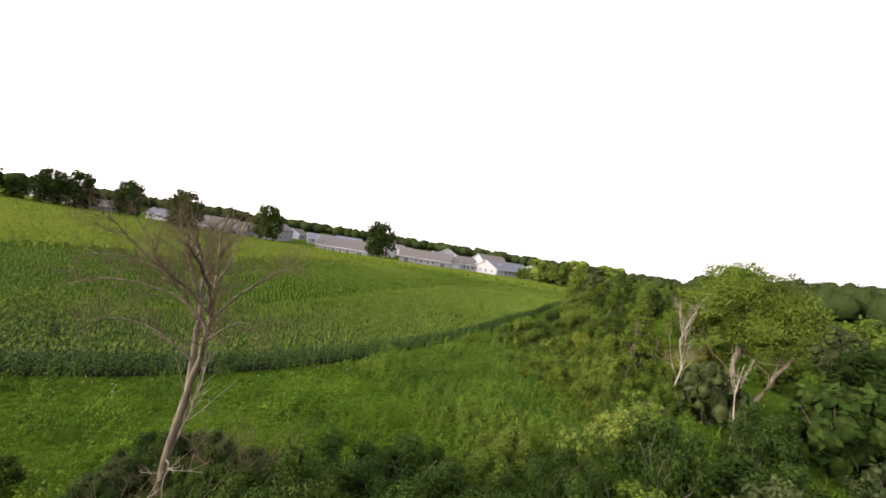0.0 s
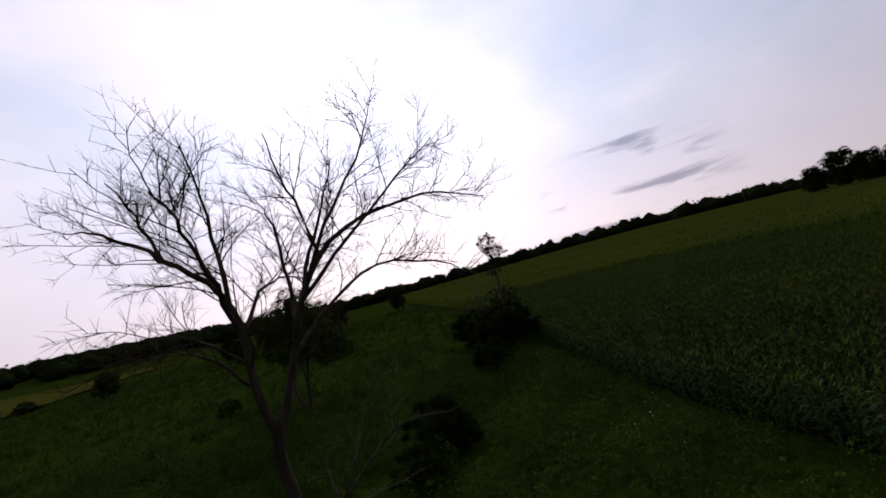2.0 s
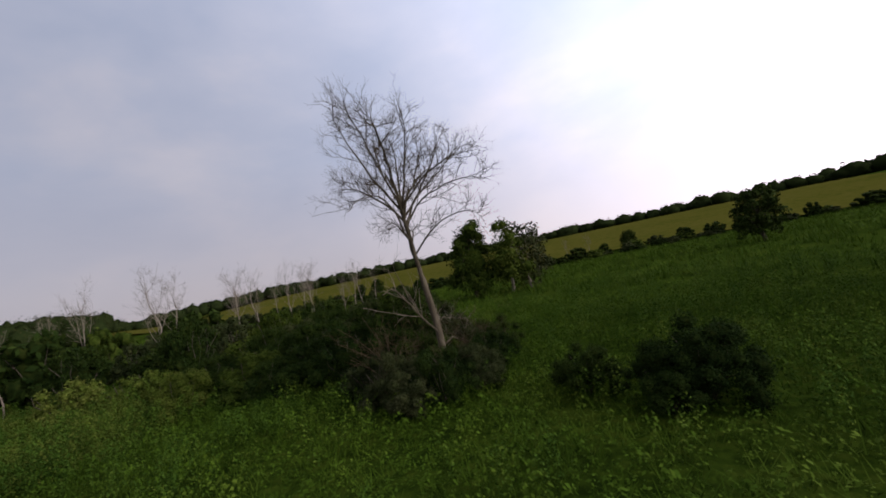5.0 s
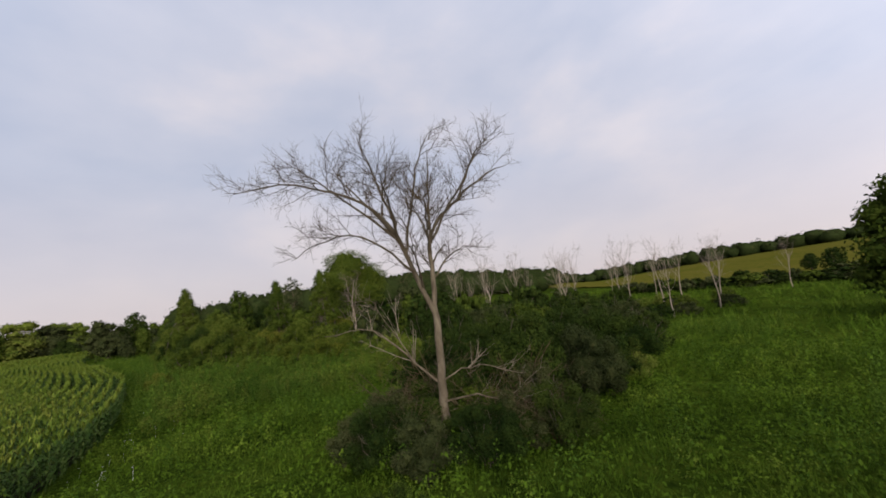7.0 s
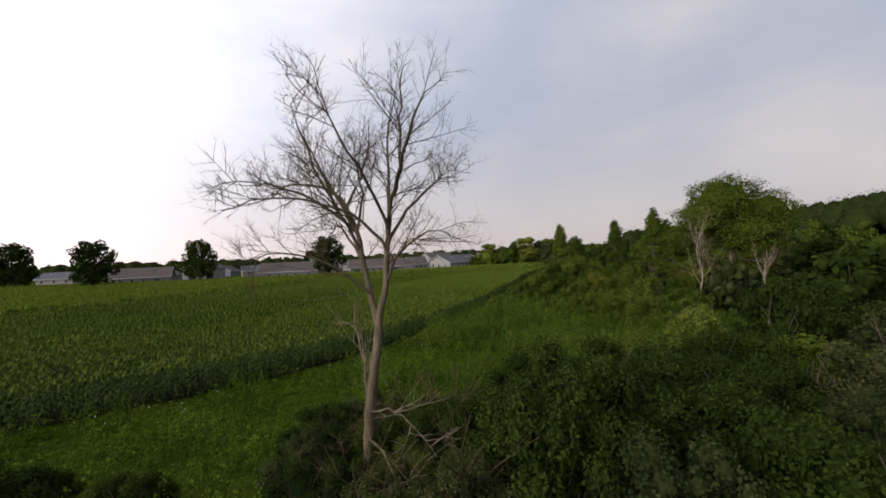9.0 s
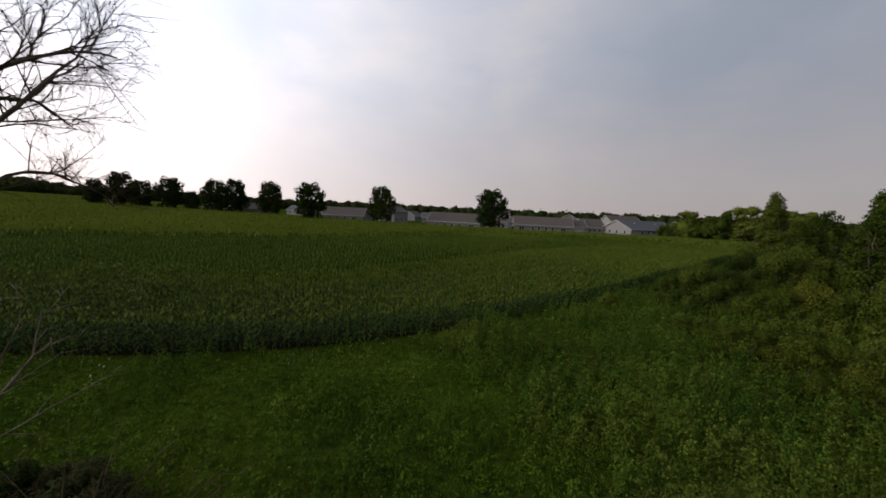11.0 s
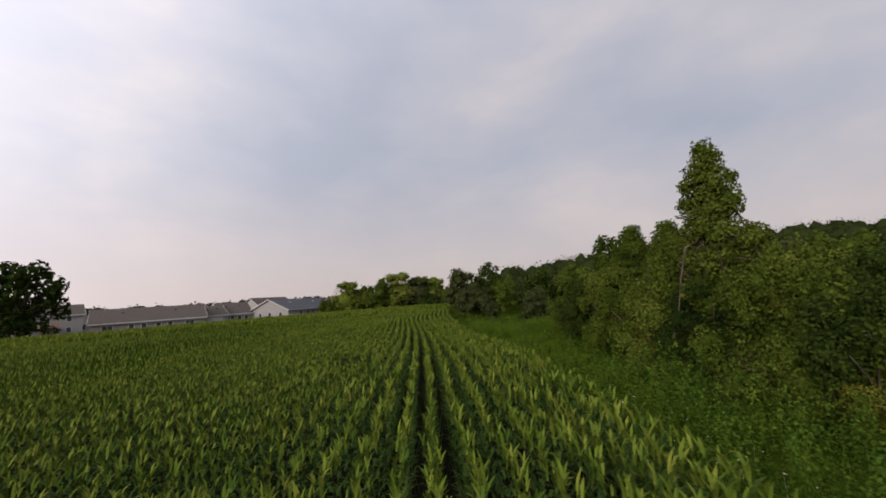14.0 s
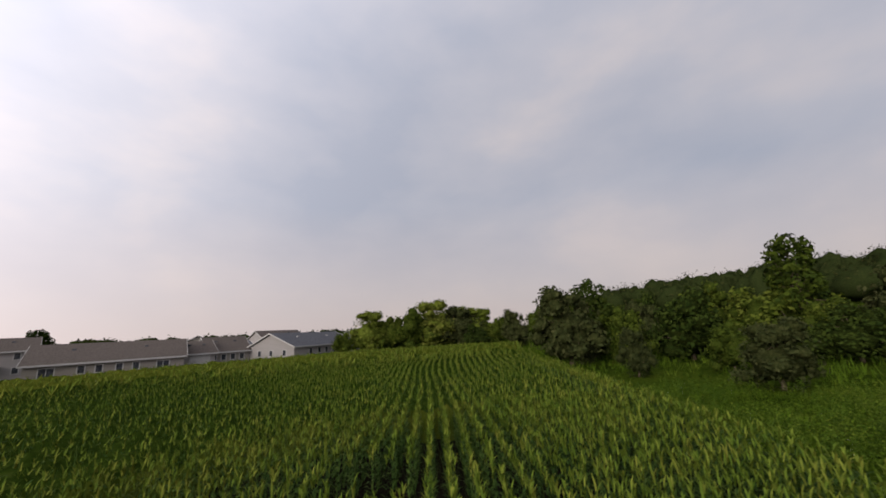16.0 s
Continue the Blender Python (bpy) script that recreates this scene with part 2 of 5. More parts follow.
BARK_PALE = material("bleached_wood", [(0.0908, 0.0729, 0.0533), (0.1398, 0.1154, 0.0882), (0.1762, 0.1518, 0.1208)], scale=5, spread=0.2, bump=0.5, bump_scale=18, stretch=(1, 1, 0.2))
# leaf colours darkened by k: the shade inside a crown as base colour
def shaded_core(name, colours, k=0.7):
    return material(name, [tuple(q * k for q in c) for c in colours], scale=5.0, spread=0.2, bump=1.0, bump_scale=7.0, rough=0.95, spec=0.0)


CORE_DARK = shaded_core("dark_leaf_shade", [(0.0056, 0.0100, 0.0025), (0.0112, 0.0181, 0.0038), (0.0212, 0.0274, 0.0056)])
CORE_MID = shaded_core("mid_leaf_shade", [(0.0140, 0.0242, 0.0039), (0.0289, 0.0429, 0.0062), (0.0491, 0.0624, 0.0109)])
CORE_LIGHT = shaded_core("light_leaf_shade", [(0.0335, 0.0491, 0.0062), (0.0585, 0.0803, 0.0109), (0.0944, 0.1030, 0.0195)])
CORE_OLIVE = shaded_core("olive_leaf_shade", [(0.0125, 0.0179, 0.0055), (0.0234, 0.0296, 0.0094), (0.0382, 0.0413, 0.0148)])
CORE_WOODS = shaded_core("far_foliage_shade", [(0.0062, 0.0101, 0.0031), (0.0125, 0.0187, 0.0055), (0.0218, 0.0265, 0.0078)], 0.9)
WOODS = material("far_foliage", [(0.0069, 0.0096, 0.0031), (0.0144, 0.0179, 0.0048), (0.0249, 0.0263, 0.0079)], scale=0.25, spread=0.22, island=0.3, big=0.3, big_scale=0.02, rough=0.95)
PETAL = material("white_petals", [(0.4900, 0.4900, 0.4620), (0.5740, 0.5740, 0.5460)], scale=5)

SIDING = material("greige_siding", [(0.1123, 0.1039, 0.0927), (0.1404, 0.1320, 0.1179)], scale=3, spread=0.2, bump=0.3, bump_scale=6, stretch=(0.1, 0.1, 5))
SIDING_PALE = material("pale_grey_siding", [(0.1432, 0.1372, 0.1328), (0.1719, 0.1651, 0.1604)], scale=3, spread=0.2, bump=0.3, bump_scale=6, stretch=(0.1, 0.1, 5))
SIDING_BLUE = material("blue_grey_siding", [(0.0948, 0.1001, 0.1134), (0.1211, 0.1264, 0.1397)], scale=3, spread=0.2, bump=0.3, bump_scale=6, stretch=(0.1, 0.1, 5))
SHINGLE = material("brown_grey_shingle", [(0.0425, 0.0374, 0.0331), (0.0663, 0.0578, 0.0527)], scale=4, spread=0.2, bump=0.5, bump_scale=14)
SHINGLE_DARK = material("charcoal_shingle", [(0.035, 0.038, 0.045), (0.07, 0.073, 0.08)], scale=4, spread=0.2, bump=0.5, bump_scale=14)
TRIM = material("white_trim", [(0.2083, 0.2083, 0.2023), (0.2381, 0.2381, 0.2321)], scale=3)
GLASS = material("dark_window_glass", [(0.012, 0.014, 0.018), (0.03, 0.033, 0.038)], scale=2, rough=0.12, spec=0.5)
CONCRETE = material("pale_concrete", [(0.42, 0.40, 0.36), (0.55, 0.53, 0.49)], scale=1.5, bump=0.2, spread=0.2)
DECK = material("stained_deck_wood", [(0.16, 0.085, 0.045), (0.24, 0.13, 0.07)], scale=5, stretch=(1, 1, 0.3))

# ---------------------------------------------------------------- land


def smooth(t):
    t = np.clip(t, 0, 1)
    return t * t * (3 - 2 * t)


def land(x, y):
    """Height of the ground."""
    x, y = np.asarray(x, float), np.asarray(y, float)
    h = 5.0 * np.exp(-((x + 260) ** 2 + (y - 200) ** 2) / (2 * 105.0 ** 2))
    h = h + 13.0 * smooth((-y - 95 - 0.10 * x) / 280)
    h = h + 17.0 * np.exp(-((x - 270) ** 2 / (2 * 72.0 ** 2) + (y - 5) ** 2 / (2 * 85.0 ** 2)))
    r = np.hypot(x - 15, y - 15)
    h = h + 0.10 * np.sin(x * 0.21 + 1.3) * np.cos(y * 0.17 + 0.4) * np.clip(1 - r / 200, 0, 1)
    h = h + 6.0 * smooth((r - 500) / 900)
    return h


# southern edge of the corn, west to east
EDGE_X = np.array([-400., -120., -60., -38., -22., -13., -5., 0., 3.3, 8., 12., 16., 20.4, 26., 33., 39.6, 48., 58.8, 74., 84., 104., 150., 400.])
EDGE_Y = np.array([-20., 4., 10.5, 11.9, 11.6, 10.6, 10.4, 11.2, 12.0, 13.7, 15.6, 17.9, 20.3, 24.6, 29.8, 35.0, 42.0, 49.8, 59.6, 64.8, 75., 100., 240.])
_gx = np.linspace(-400, 400, 3201)
_gy = np.interp(_gx, EDGE_X, EDGE_Y)
_k = np.exp(-0.5 * (np.arange(-24, 25) / 9.0) ** 2)
_gy = np.convolve(np.pad(_gy, 24, mode="edge"), _k / _k.sum(), mode="valid")


def edge(x):
    return np.interp(x, _gx, _gy)


def link_mesh(name, verts, faces, mats, parent=None, label="", face_mats=None, smooth_shade=False):
    """A mesh object from numpy arrays: verts (n, 3), faces a list of arrays or one (m, k) array."""
    me = bpy.data.meshes.new(name)
    verts = np.asarray(verts, np.float32)
    groups = faces if isinstance(faces, list) else [faces]
    groups = [np.asarray(g, np.int32) for g in groups if len(g)]
    loops = np.concatenate([g.ravel() for g in groups])
    sizes = np.concatenate([np.full(len(g), g.shape[1], np.int32) for g in groups])
    starts = np.concatenate(([0], np.cumsum(sizes)[:-1])).astype(np.int32)
    me.vertices.add(len(verts))
    me.vertices.foreach_set("co", verts.ravel())
    me.loops.add(len(loops))
    me.loops.foreach_set("vertex_index", loops)
    me.polygons.add(len(sizes))
    me.polygons.foreach_set("loop_start", starts)
    for m in (mats if isinstance(mats, (list, tuple)) else [mats]):
        me.materials.append(m)
    if face_mats is not None:
        me.polygons.foreach_set("material_index", np.asarray(face_mats, np.int32))
    me.update(calc_edges=True)
    if smooth_shade:
        me.polygons.foreach_set("use_smooth", np.ones(len(sizes), bool))
    ob = new(name, me)
    if parent is not None:
        ob.parent = parent
    if label:
        tagged(ob, label)
    return ob


def part(name, bm, mat, parent, label=""):
    me = bpy.data.meshes.new(name)
    bm.to_mesh(me)
    bm.free()
    me.materials.append(mat)
    ob = new(name, me)
    ob.parent = parent
    if label:
        tagged(ob, label)
    return ob


def grid_sheet(name, xs, ys, height, mat, drop_skirt=0.0):
    X, Y = np.meshgrid(xs, ys)
    Z = height(X, Y)
    v = np.stack([X.ravel(), Y.ravel(), Z.ravel()], 1)
    nx, ny = len(xs), len(ys)
    i = (np.arange(ny - 1)[:, None] * nx + np.arange(nx - 1)[None]).ravel()
    f = np.stack([i, i + 1, i + 1 + nx, i + nx], 1)
    return link_mesh(name, v, f, mat, smooth_shade=True)


def spaced(centre, near, reach, step):
    out, s, p = [0.0], step, 0.0
    while p < reach:
        s = step if p < near else s * 1.16
        p += s
        out.append(p)
    a = np.array(out)
    return centre + np.concatenate([-a[:0:-1], a])


ground = grid_sheet("ground", spaced(15, 70, 2600, 1.0), spaced(15, 70, 2600, 1.0), land, GROUND)
tagged(ground, "rough green meadow ground with gentle rises", "ground", kind="structure")

# ---------------------------------------------------------------- shapes for plants
rng = np.random.default_rng(7)


def scatter(template_v, template_f, places, angles, scales, tilt=None, zscale=None):
    """Copies of a template's arrays, turned about z, scaled and moved: one vertex array and one face array."""
    n, k = len(places), len(template_v)
    c, s = np.cos(angles)[:, None], np.sin(angles)[:, None]
    x, y, z = template_v[:, 0][None], template_v[:, 1][None], template_v[:, 2][None]
    zs = scales if zscale is None else zscale
    sc = scales[:, None]
    vx, vy, vz = (x * c - y * s) * sc, (x * s + y * c) * sc, z * zs[:, None] * np.ones_like(sc)
    if tilt is not None:
        vx = vx + vz * tilt[:, :1]
        vy = vy + vz * tilt[:, 1:]
    v = np.stack([vx, vy, vz], 2) + places[:, None, :]
    f = template_f[None] + (np.arange(n) * k)[:, None, None]
    return v.reshape(-1, 3), f.reshape(-1, template_f.shape[1])


def stack(pieces):
    """Joins (verts, faces) pieces with the same face size."""
    vs, fs, o = [], [], 0
    for v, f in pieces:
        vs.append(v)
        fs.append(f + o)
        o += len(v)
    return np.concatenate(vs), np.concatenate(fs)


def blade(length, width, lean, droop, az, base=(0, 0, 0), segs=3):
    """A leaf blade that rises and arches over: quads narrowing to the tip."""
    t = np.linspace(0, 1, segs + 1)
    out = length * (lean * t + 0.25 * t * t)
    up = length * (np.sqrt(max(1 - lean * lean, 0.05)) * t - droop * t * t)
    w = width * np.array([0.55] + [1.0 - 0.9 * max(0, (q - 0.3) / 0.7) ** 1.5 for q in t[1:]])
    d, s = np.array([math.cos(az), math.sin(az)]), np.array([-math.sin(az), math.cos(az)])
    v = []
    for o, u, ww in zip(out, up, w):
        for q in (-0.5, 0.5):
            p = d * o + s * ww * q
            v.append((base[0] + p[0], base[1] + p[1], base[2] + u))
    f = [(2 * i, 2 * i + 1, 2 * i + 3, 2 * i + 2) for i in range(segs)]
    return np.array(v), np.array(f)


def tube(points, radii, sides=6):
    """A tapered tube along points, closed at its end."""
    pts = np.asarray(points, float)
    rad = np.asarray(radii, float)
    d = np.gradient(pts, axis=0)
    d /= np.linalg.norm(d, axis=1)[:, None] + 1e-9
    ref = np.where(np.abs(d[:, 2:]) > 0.9, np.array([[1., 0, 0]]), np.array([[0, 0, 1.]]))
    a = np.cross(d, ref)
    a /= np.linalg.norm(a, axis=1)[:, None] + 1e-9
    b = np.cross(d, a)
    ang = np.linspace(0, 2 * math.pi, sides, endpoint=False)
    ring = a[:, None] * np.cos(ang)[None, :, None] + b[:, None] * np.sin(ang)[None, :, None]
    v = (pts[:, None] + ring * rad[:, None, None]).reshape(-1, 3)
    f = []
    for i in range(len(pts) - 1):
        for j in range(sides):
            k = (j + 1) % sides
            f.append((i * sides + j, i * sides + k, (i + 1) * sides + k, (i + 1) * sides + j))
    return v, np.array(f)


def leaves(centres, normals, size, r, wild=0.9):
    """Diamond leaves, slightly folded, at centres: quads."""
    n = len(centres)
    rnd = r.normal(size=(n, 3))
    nn = normals + wild * rnd
    nn /= np.linalg.norm(nn, axis=1)[:, None] + 1e-9
    t = np.cross(nn, r.normal(size=(n, 3)))
    t /= np.linalg.norm(t, axis=1)[:, None] + 1e-9
    b = np.cross(nn, t)
    s = size * r.uniform(0.6, 1.4, n)[:, None]
    fold = nn * s * 0.15
    v = np.stack([centres - t * s, centres + b * s * 0.55 + fold, centres + t * s, centres - b * s * 0.55 + fold], 1)
    return v.reshape(-1, 3), np.arange(4 * n).reshape(n, 4)


def crown_points(blobs, cover, leaf, r, shell=0.75):
    """Points and outward normals over lumpy blobs (x, y, z, rx, ry, rz)."""
    P, N = [], []
    for x, y, z, rx, ry, rz in blobs:
        n = int(cover * 11.5 * (rx * ry + rx * rz + ry * rz) / 3 / leaf ** 2)
        d = r.normal(size=(n, 3))
        d /= np.linalg.norm(d, axis=1)[:, None]
        lump = 1 + 0.16 * np.sin(d[:, 0] * 5 + x) * np.cos(d[:, 1] * 6 + y) + 0.12 * np.sin(d[:, 2] * 9 + z * 3) + r.normal(size=n) * 0.07
        rad = (shell + (1 - shell) * r.uniform(size=n) ** 0.5) * lump
        P.append(np.array([x, y, z]) + d * rad[:, None] * np.array([rx, ry, rz]))
        N.append(d * 0.9 + np.array([0, 0, 0.35]))
    return np.concatenate(P), np.concatenate(N)


def ball(n_around=9, n_up=6):
    v = [(0, 0, -1.0)]
    for i in range(1, n_up):
        b = -math.pi / 2 + math.pi * i / n_up
        for j in range(n_around):
            a = 2 * math.pi * (j + 0.5 * (i % 2)) / n_around
            v.append((math.cos(b) * math.cos(a), math.cos(b) * math.sin(a), math.sin(b)))
    v.append((0, 0, 1.0))
    f = []
    for j in range(n_around):
        k = (j + 1) % n_around
        f.append((0, 1 + k, 1 + j, 1 + j))
        top = 1 + (n_up - 2) * n_around
        f.append((top + j, top + k, len(v) - 1, len(v) - 1))
        for i in range(n_up - 2):
            o = 1 + i * n_around
            f.append((o + j, o + k, o + n_around + k, o + n_around + j))
    return np.array(v), f


BALL_V, BALL_F = ball()
BALL_QUADS = np.array([q for q in BALL_F if q[2] != q[3]])
BALL_TRIS = np.array([q[:3] for q in BALL_F if q[2] == q[3]])


def inner_mass(blobs, k, r):
    """Uneven closed masses, one in each lobe, coloured dark for its inner shade: verts, quads, triangles."""
    V, Q, T, o = [], [], [], 0
    for x, y, z, rx, ry, rz in blobs:
        v = BALL_V * np.array([rx, ry, rz]) * k * (1 + r.normal(size=(len(BALL_V), 1)) * 0.15) + np.array([x, y, z])
        V.append(v)
        Q.append(BALL_QUADS + o)
        T.append(BALL_TRIS + o)
        o += len(v)
    return np.concatenate(V), np.concatenate(Q), np.concatenate(T)


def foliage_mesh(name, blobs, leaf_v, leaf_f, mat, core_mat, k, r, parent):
    """Leaves over the dark masses that stand for their inner shade, as one mesh."""
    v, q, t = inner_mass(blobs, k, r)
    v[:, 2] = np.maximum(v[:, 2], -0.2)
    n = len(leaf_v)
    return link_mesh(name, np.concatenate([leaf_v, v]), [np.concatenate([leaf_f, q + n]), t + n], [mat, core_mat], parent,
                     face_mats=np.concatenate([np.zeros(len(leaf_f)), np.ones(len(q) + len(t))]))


def limb_path(a, b, r, wobble=0.06, n=6):
    a, b = np.array(a, float), np.array(b, float)
    t = np.linspace(0, 1, n)[:, None]
    p = a + (b - a) * t
    p[1:-1] += r.normal(size=(n - 2, 3)) * wobble * np.linalg.norm(b - a)
    return p


def leafy_tree(name, blobs, trunks, leaf_mat, bark, label, category, leaf=0.17, cover=1.5, seed=1, where=(0, 0), sink=0.1, turn=0.0, size=1.0, core=None, core_size=0.7):
    """A broadleaf tree: trunk and limbs that reach into each lobe of the crown, and a crown of many small leaves."""
    r = np.random.default_rng(seed)
    x, y = where
    root = tagged(new(name), label, category)
    root.matrix_basis = pose(x, y, float(land(x, y)) - sink, 0, 0, turn) @ Matrix.Diagonal((size, size, size, 1))
    tp, lp = [], []
    for base, top, r0 in trunks:
        p = limb_path(base, top, r, 0.015, 7)
        tp.append(tube(p, np.linspace(r0, r0 * 0.45, 7), 8))
        for bx, by, bz, brx, bry, brz in blobs:
            k = r.integers(3, 7)
            lp.append(tube(limb_path(p[min(k, 6)], (bx, by, bz + 0.3 * brz), r, 0.06, 6), np.linspace(r0 * 0.22, 0.015, 6), 5))
    v, f = stack(tp)
    link_mesh("trunk", v, f, bark, root, smooth_shade=True)
    v, f = stack(lp)
    tagged(link_mesh("branchwork", v, f, bark, root, smooth_shade=True), kind="stuff")
    c, nrm = crown_points(blobs, cover, leaf, r)
    v, f = leaves(c, nrm, leaf, r, 0.65)
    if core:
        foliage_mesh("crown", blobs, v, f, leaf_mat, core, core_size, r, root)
    else:
        link_mesh("crown", v, f, leaf_mat, root)
    return root


def lobes(r, width, low, high, count, top_narrow=0.6, small=0.24, large=0.42):
    """Random lobes that fill a crown between two heights."""
    out = []
    for i in range(count):
        q = r.uniform(0, 1)
        z = low + (high - low) * (0.12 + 0.76 * q)
        w = width * (1 - top_narrow * abs(q - 0.38) ** 1.2)
        a = r.uniform(0, 2 * math.pi)
        d = w * r.uniform(0.1, 0.8)
        s = width * r.uniform(small, large) * (1 - 0.3 * q)
        out.append((d * math.cos(a), d * math.sin(a), z, s, s, s * r.uniform(0.65, 0.95)))
    return out


def crown_body(r, width, low, high, count):
    """A standing tree's crown: a deep uneven oval of lobes, widest a little below the middle, with gaps."""
    out = []
    for i in range(count):
        q = (i + r.uniform(0, 1)) / count
        w = width * (0.35 + 0.65 * math.sin(math.pi * min(1, 0.18 + 0.8 * q) ** 0.9))
        a = i * 2.4 + r.normal() * 0.5
        d = w * r.uniform(0.35, 0.9)
        s = width * r.uniform(0.14, 0.27)
        out.append((d * math.cos(a), d * math.sin(a), low + s + (high - low - 2 * s) * q, s, s, s * r.uniform(0.75, 1.1)))
    out.append((0, 0, low + (high - low) * 0.5, width * 0.5, width * 0.5, (high - low) * 0.36))
    return out


def bush_body(r, width, height, count=16):
    """A full round body down to the ground with uneven lobes over it."""
    out = [(0, 0, height * 0.4, width * 0.72, width * 0.72, height * 0.42)]
    for i in range(count):
        a, q = r.uniform(0, 6.28), r.uniform(0.1, 0.9)
        d = width * r.uniform(0.35, 0.85) * (1.1 - 0.6 * q)
        s = width * r.uniform(0.18, 0.34)
        out.append((d * math.cos(a), d * math.sin(a), height * q, s, s, s * r.uniform(0.7, 1.1)))
    return out


def shrub(name, leaf_mat, label, width=1.6, height=2.2, seed=1, leaf=0.16, cover=0.95, category="shrub", core=None):
    r = np.random.default_rng(seed)
    root = tagged(new(name), label, category)
    st = []
    for i in range(9):
        a, d = r.uniform(0, 6.28), width * r.uniform(0.2, 0.8)
        st.append(tube(limb_path((0.12 * math.cos(a), 0.12 * math.sin(a), -0.15), (d * math.cos(a), d * math.sin(a), height * r.uniform(0.6, 0.9)), r, 0.05, 5), np.linspace(0.035, 0.008, 5), 4))
    v, f = stack(st)
    tagged(link_mesh("stem_base", v, f, BARK_DARK, root), kind="stuff")
    bl = [(0, 0, height * 0.4, width * 0.62, width * 0.62, height * 0.42)]
    for i in range(30):
        a, q = r.uniform(0, 6.28), r.uniform(0.12, 1.0)
        d = width * r.uniform(0.62, 0.92) * math.sqrt(max(1.02 - (max(q - 0.35, 0) / 0.65) ** 2, 0))
        s = width * r.uniform(0.13, 0.25)
        bl.append((d * math.cos(a), d * math.sin(a), height * q * 0.92, s, s, s * r.uniform(0.8, 1.15)))
    c, n = crown_points(bl, cover, leaf, r, 0.55)
    keep = c[:, 2] > 0.02
    v, f = leaves(c[keep], n[keep], leaf, r, 0.7)
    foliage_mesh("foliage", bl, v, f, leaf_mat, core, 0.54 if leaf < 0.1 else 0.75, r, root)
    return root


def place(ob, x, y, s=1.0, turn=0.0, sz=None, dz=0.0):
    """Pose on the ground with a uniform or stretched scale."""
    return pose(x, y, float(land(x, y)) + dz, 0, 0, turn) @ Matrix.Diagonal((s, s, sz or s, 1))


# ---------------------------------------------------------------- corn
# one soil sheet under the crop, its colour darkened for the row gaps' shade
def strip(depth0, depth1, x0, x1, nx, ny, lift, wave=0.0):
    xs = np.linspace(x0, x1, nx)
    q = np.linspace(0, 1, ny) ** 1.5
    X = np.tile(xs, (ny, 1))
    Y = edge(X) + depth0 + (depth1 - depth0) * q[:, None]
    Z = land(X, Y) + lift + wave * (np.sin(X * 1.7 + Y * 0.9) * np.cos(Y * 1.3 - X * 0.4) + 0.6 * np.sin(X * 0.37 + 2) * np.sin(Y * 0.29))
    v = np.stack([X.ravel(), Y.ravel(), Z.ravel()], 1)
    i = (np.arange(ny - 1)[:, None] * nx + np.arange(nx - 1)[None]).ravel()
    return v, np.stack([i, i + 1, i + 1 + nx, i + nx], 1)


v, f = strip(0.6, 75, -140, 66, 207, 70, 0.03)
tagged(link_mesh("field_soil", v, f, SOIL), "brown soil between the corn rows, coloured near black for their shade", "soil", kind="structure")


def corn_plant(seed, leaves_n=9, segs=3, height=2.05, tips=4, wide=1.0, reach=1.0):
    """One corn plant: arching leaves up the stalk and an upright whorl of pale tips. Returns leaf and tip arrays."""
    r = np.random.default_rng(seed)
    low, top = [], []
    az = r.uniform(0, 6.28)
    for i in range(leaves_n):
        h = 0.15 + (height - 0.75) * i / (leaves_n - 1)
        q = 1.35 - 0.6 * i / (leaves_n - 1)
        low.append(blade(r.uniform(0.36, 0.52) * reach * q, 0.085 * wide, r.uniform(0.3, 0.5), r.uniform(0.35, 0.8), az + math.pi * i + r.normal() * 0.4, (0, 0, h), segs))
    low.append(blade(height - 0.35, 0.045 * wide, 0.01, 0.0, az, (0, 0, 0), 1))
    for i in range(tips):
        top.append(blade(r.uniform(0.24, 0.40) * (0.45 + 0.55 * reach), 0.062 * wide, r.uniform(0.06, 0.32), r.uniform(0.1, 0.6), az + 6.28 * i / tips + r.normal() * 0.4, (0, 0, height - 0.52 + 0.05 * i), 2 if segs > 1 else 1))
    return stack(low), stack(top)


FAR_X, FAR_Y = [-420, -260, -120, -60, 0, 40, 70, 83, 88, 92], [330, 300, 230, 165, 128, 113, 104, 98, 88, 74]
ROW = 0.70                        # step between rows, northwards


def row_line(x, k):
    """The k-th row: each row farther in bends eastwards a little later."""
    late = 0.8 * smooth((x - 15) / 25)
    return edge(x - late * k) + 0.35 + (ROW + 0.68 * late) * k




def corn_stand(name, spots, variants, label):
    lo, hi = [], []
    pick = rng.integers(0, len(variants), len(spots))
    for k, (a, b) in enumerate(variants):
        s = spots[pick == k]
        if not len(s):
            continue
        ang, sc = rng.uniform(0, 6.28, len(s)), rng.uniform(0.92, 1.07, len(s))
        sc = sc * (0.93 + 0.10 * np.sin(s[:, 0] * 0.11 + 1) * np.cos(s[:, 1] * 0.13))
        tilt = rng.normal(size=(len(s), 2)) * 0.03
        lo.append(scatter(a[0], a[1], s, ang, sc, tilt))
        hi.append(scatter(b[0], b[1], s, ang, sc, tilt))
    v1, f1 = stack(lo)
    v2, f2 = stack(hi)
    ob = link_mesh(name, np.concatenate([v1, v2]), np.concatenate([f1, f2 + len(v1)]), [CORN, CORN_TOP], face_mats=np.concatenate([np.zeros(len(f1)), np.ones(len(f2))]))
    return tagged(ob, label, "corn", kind="stuff")


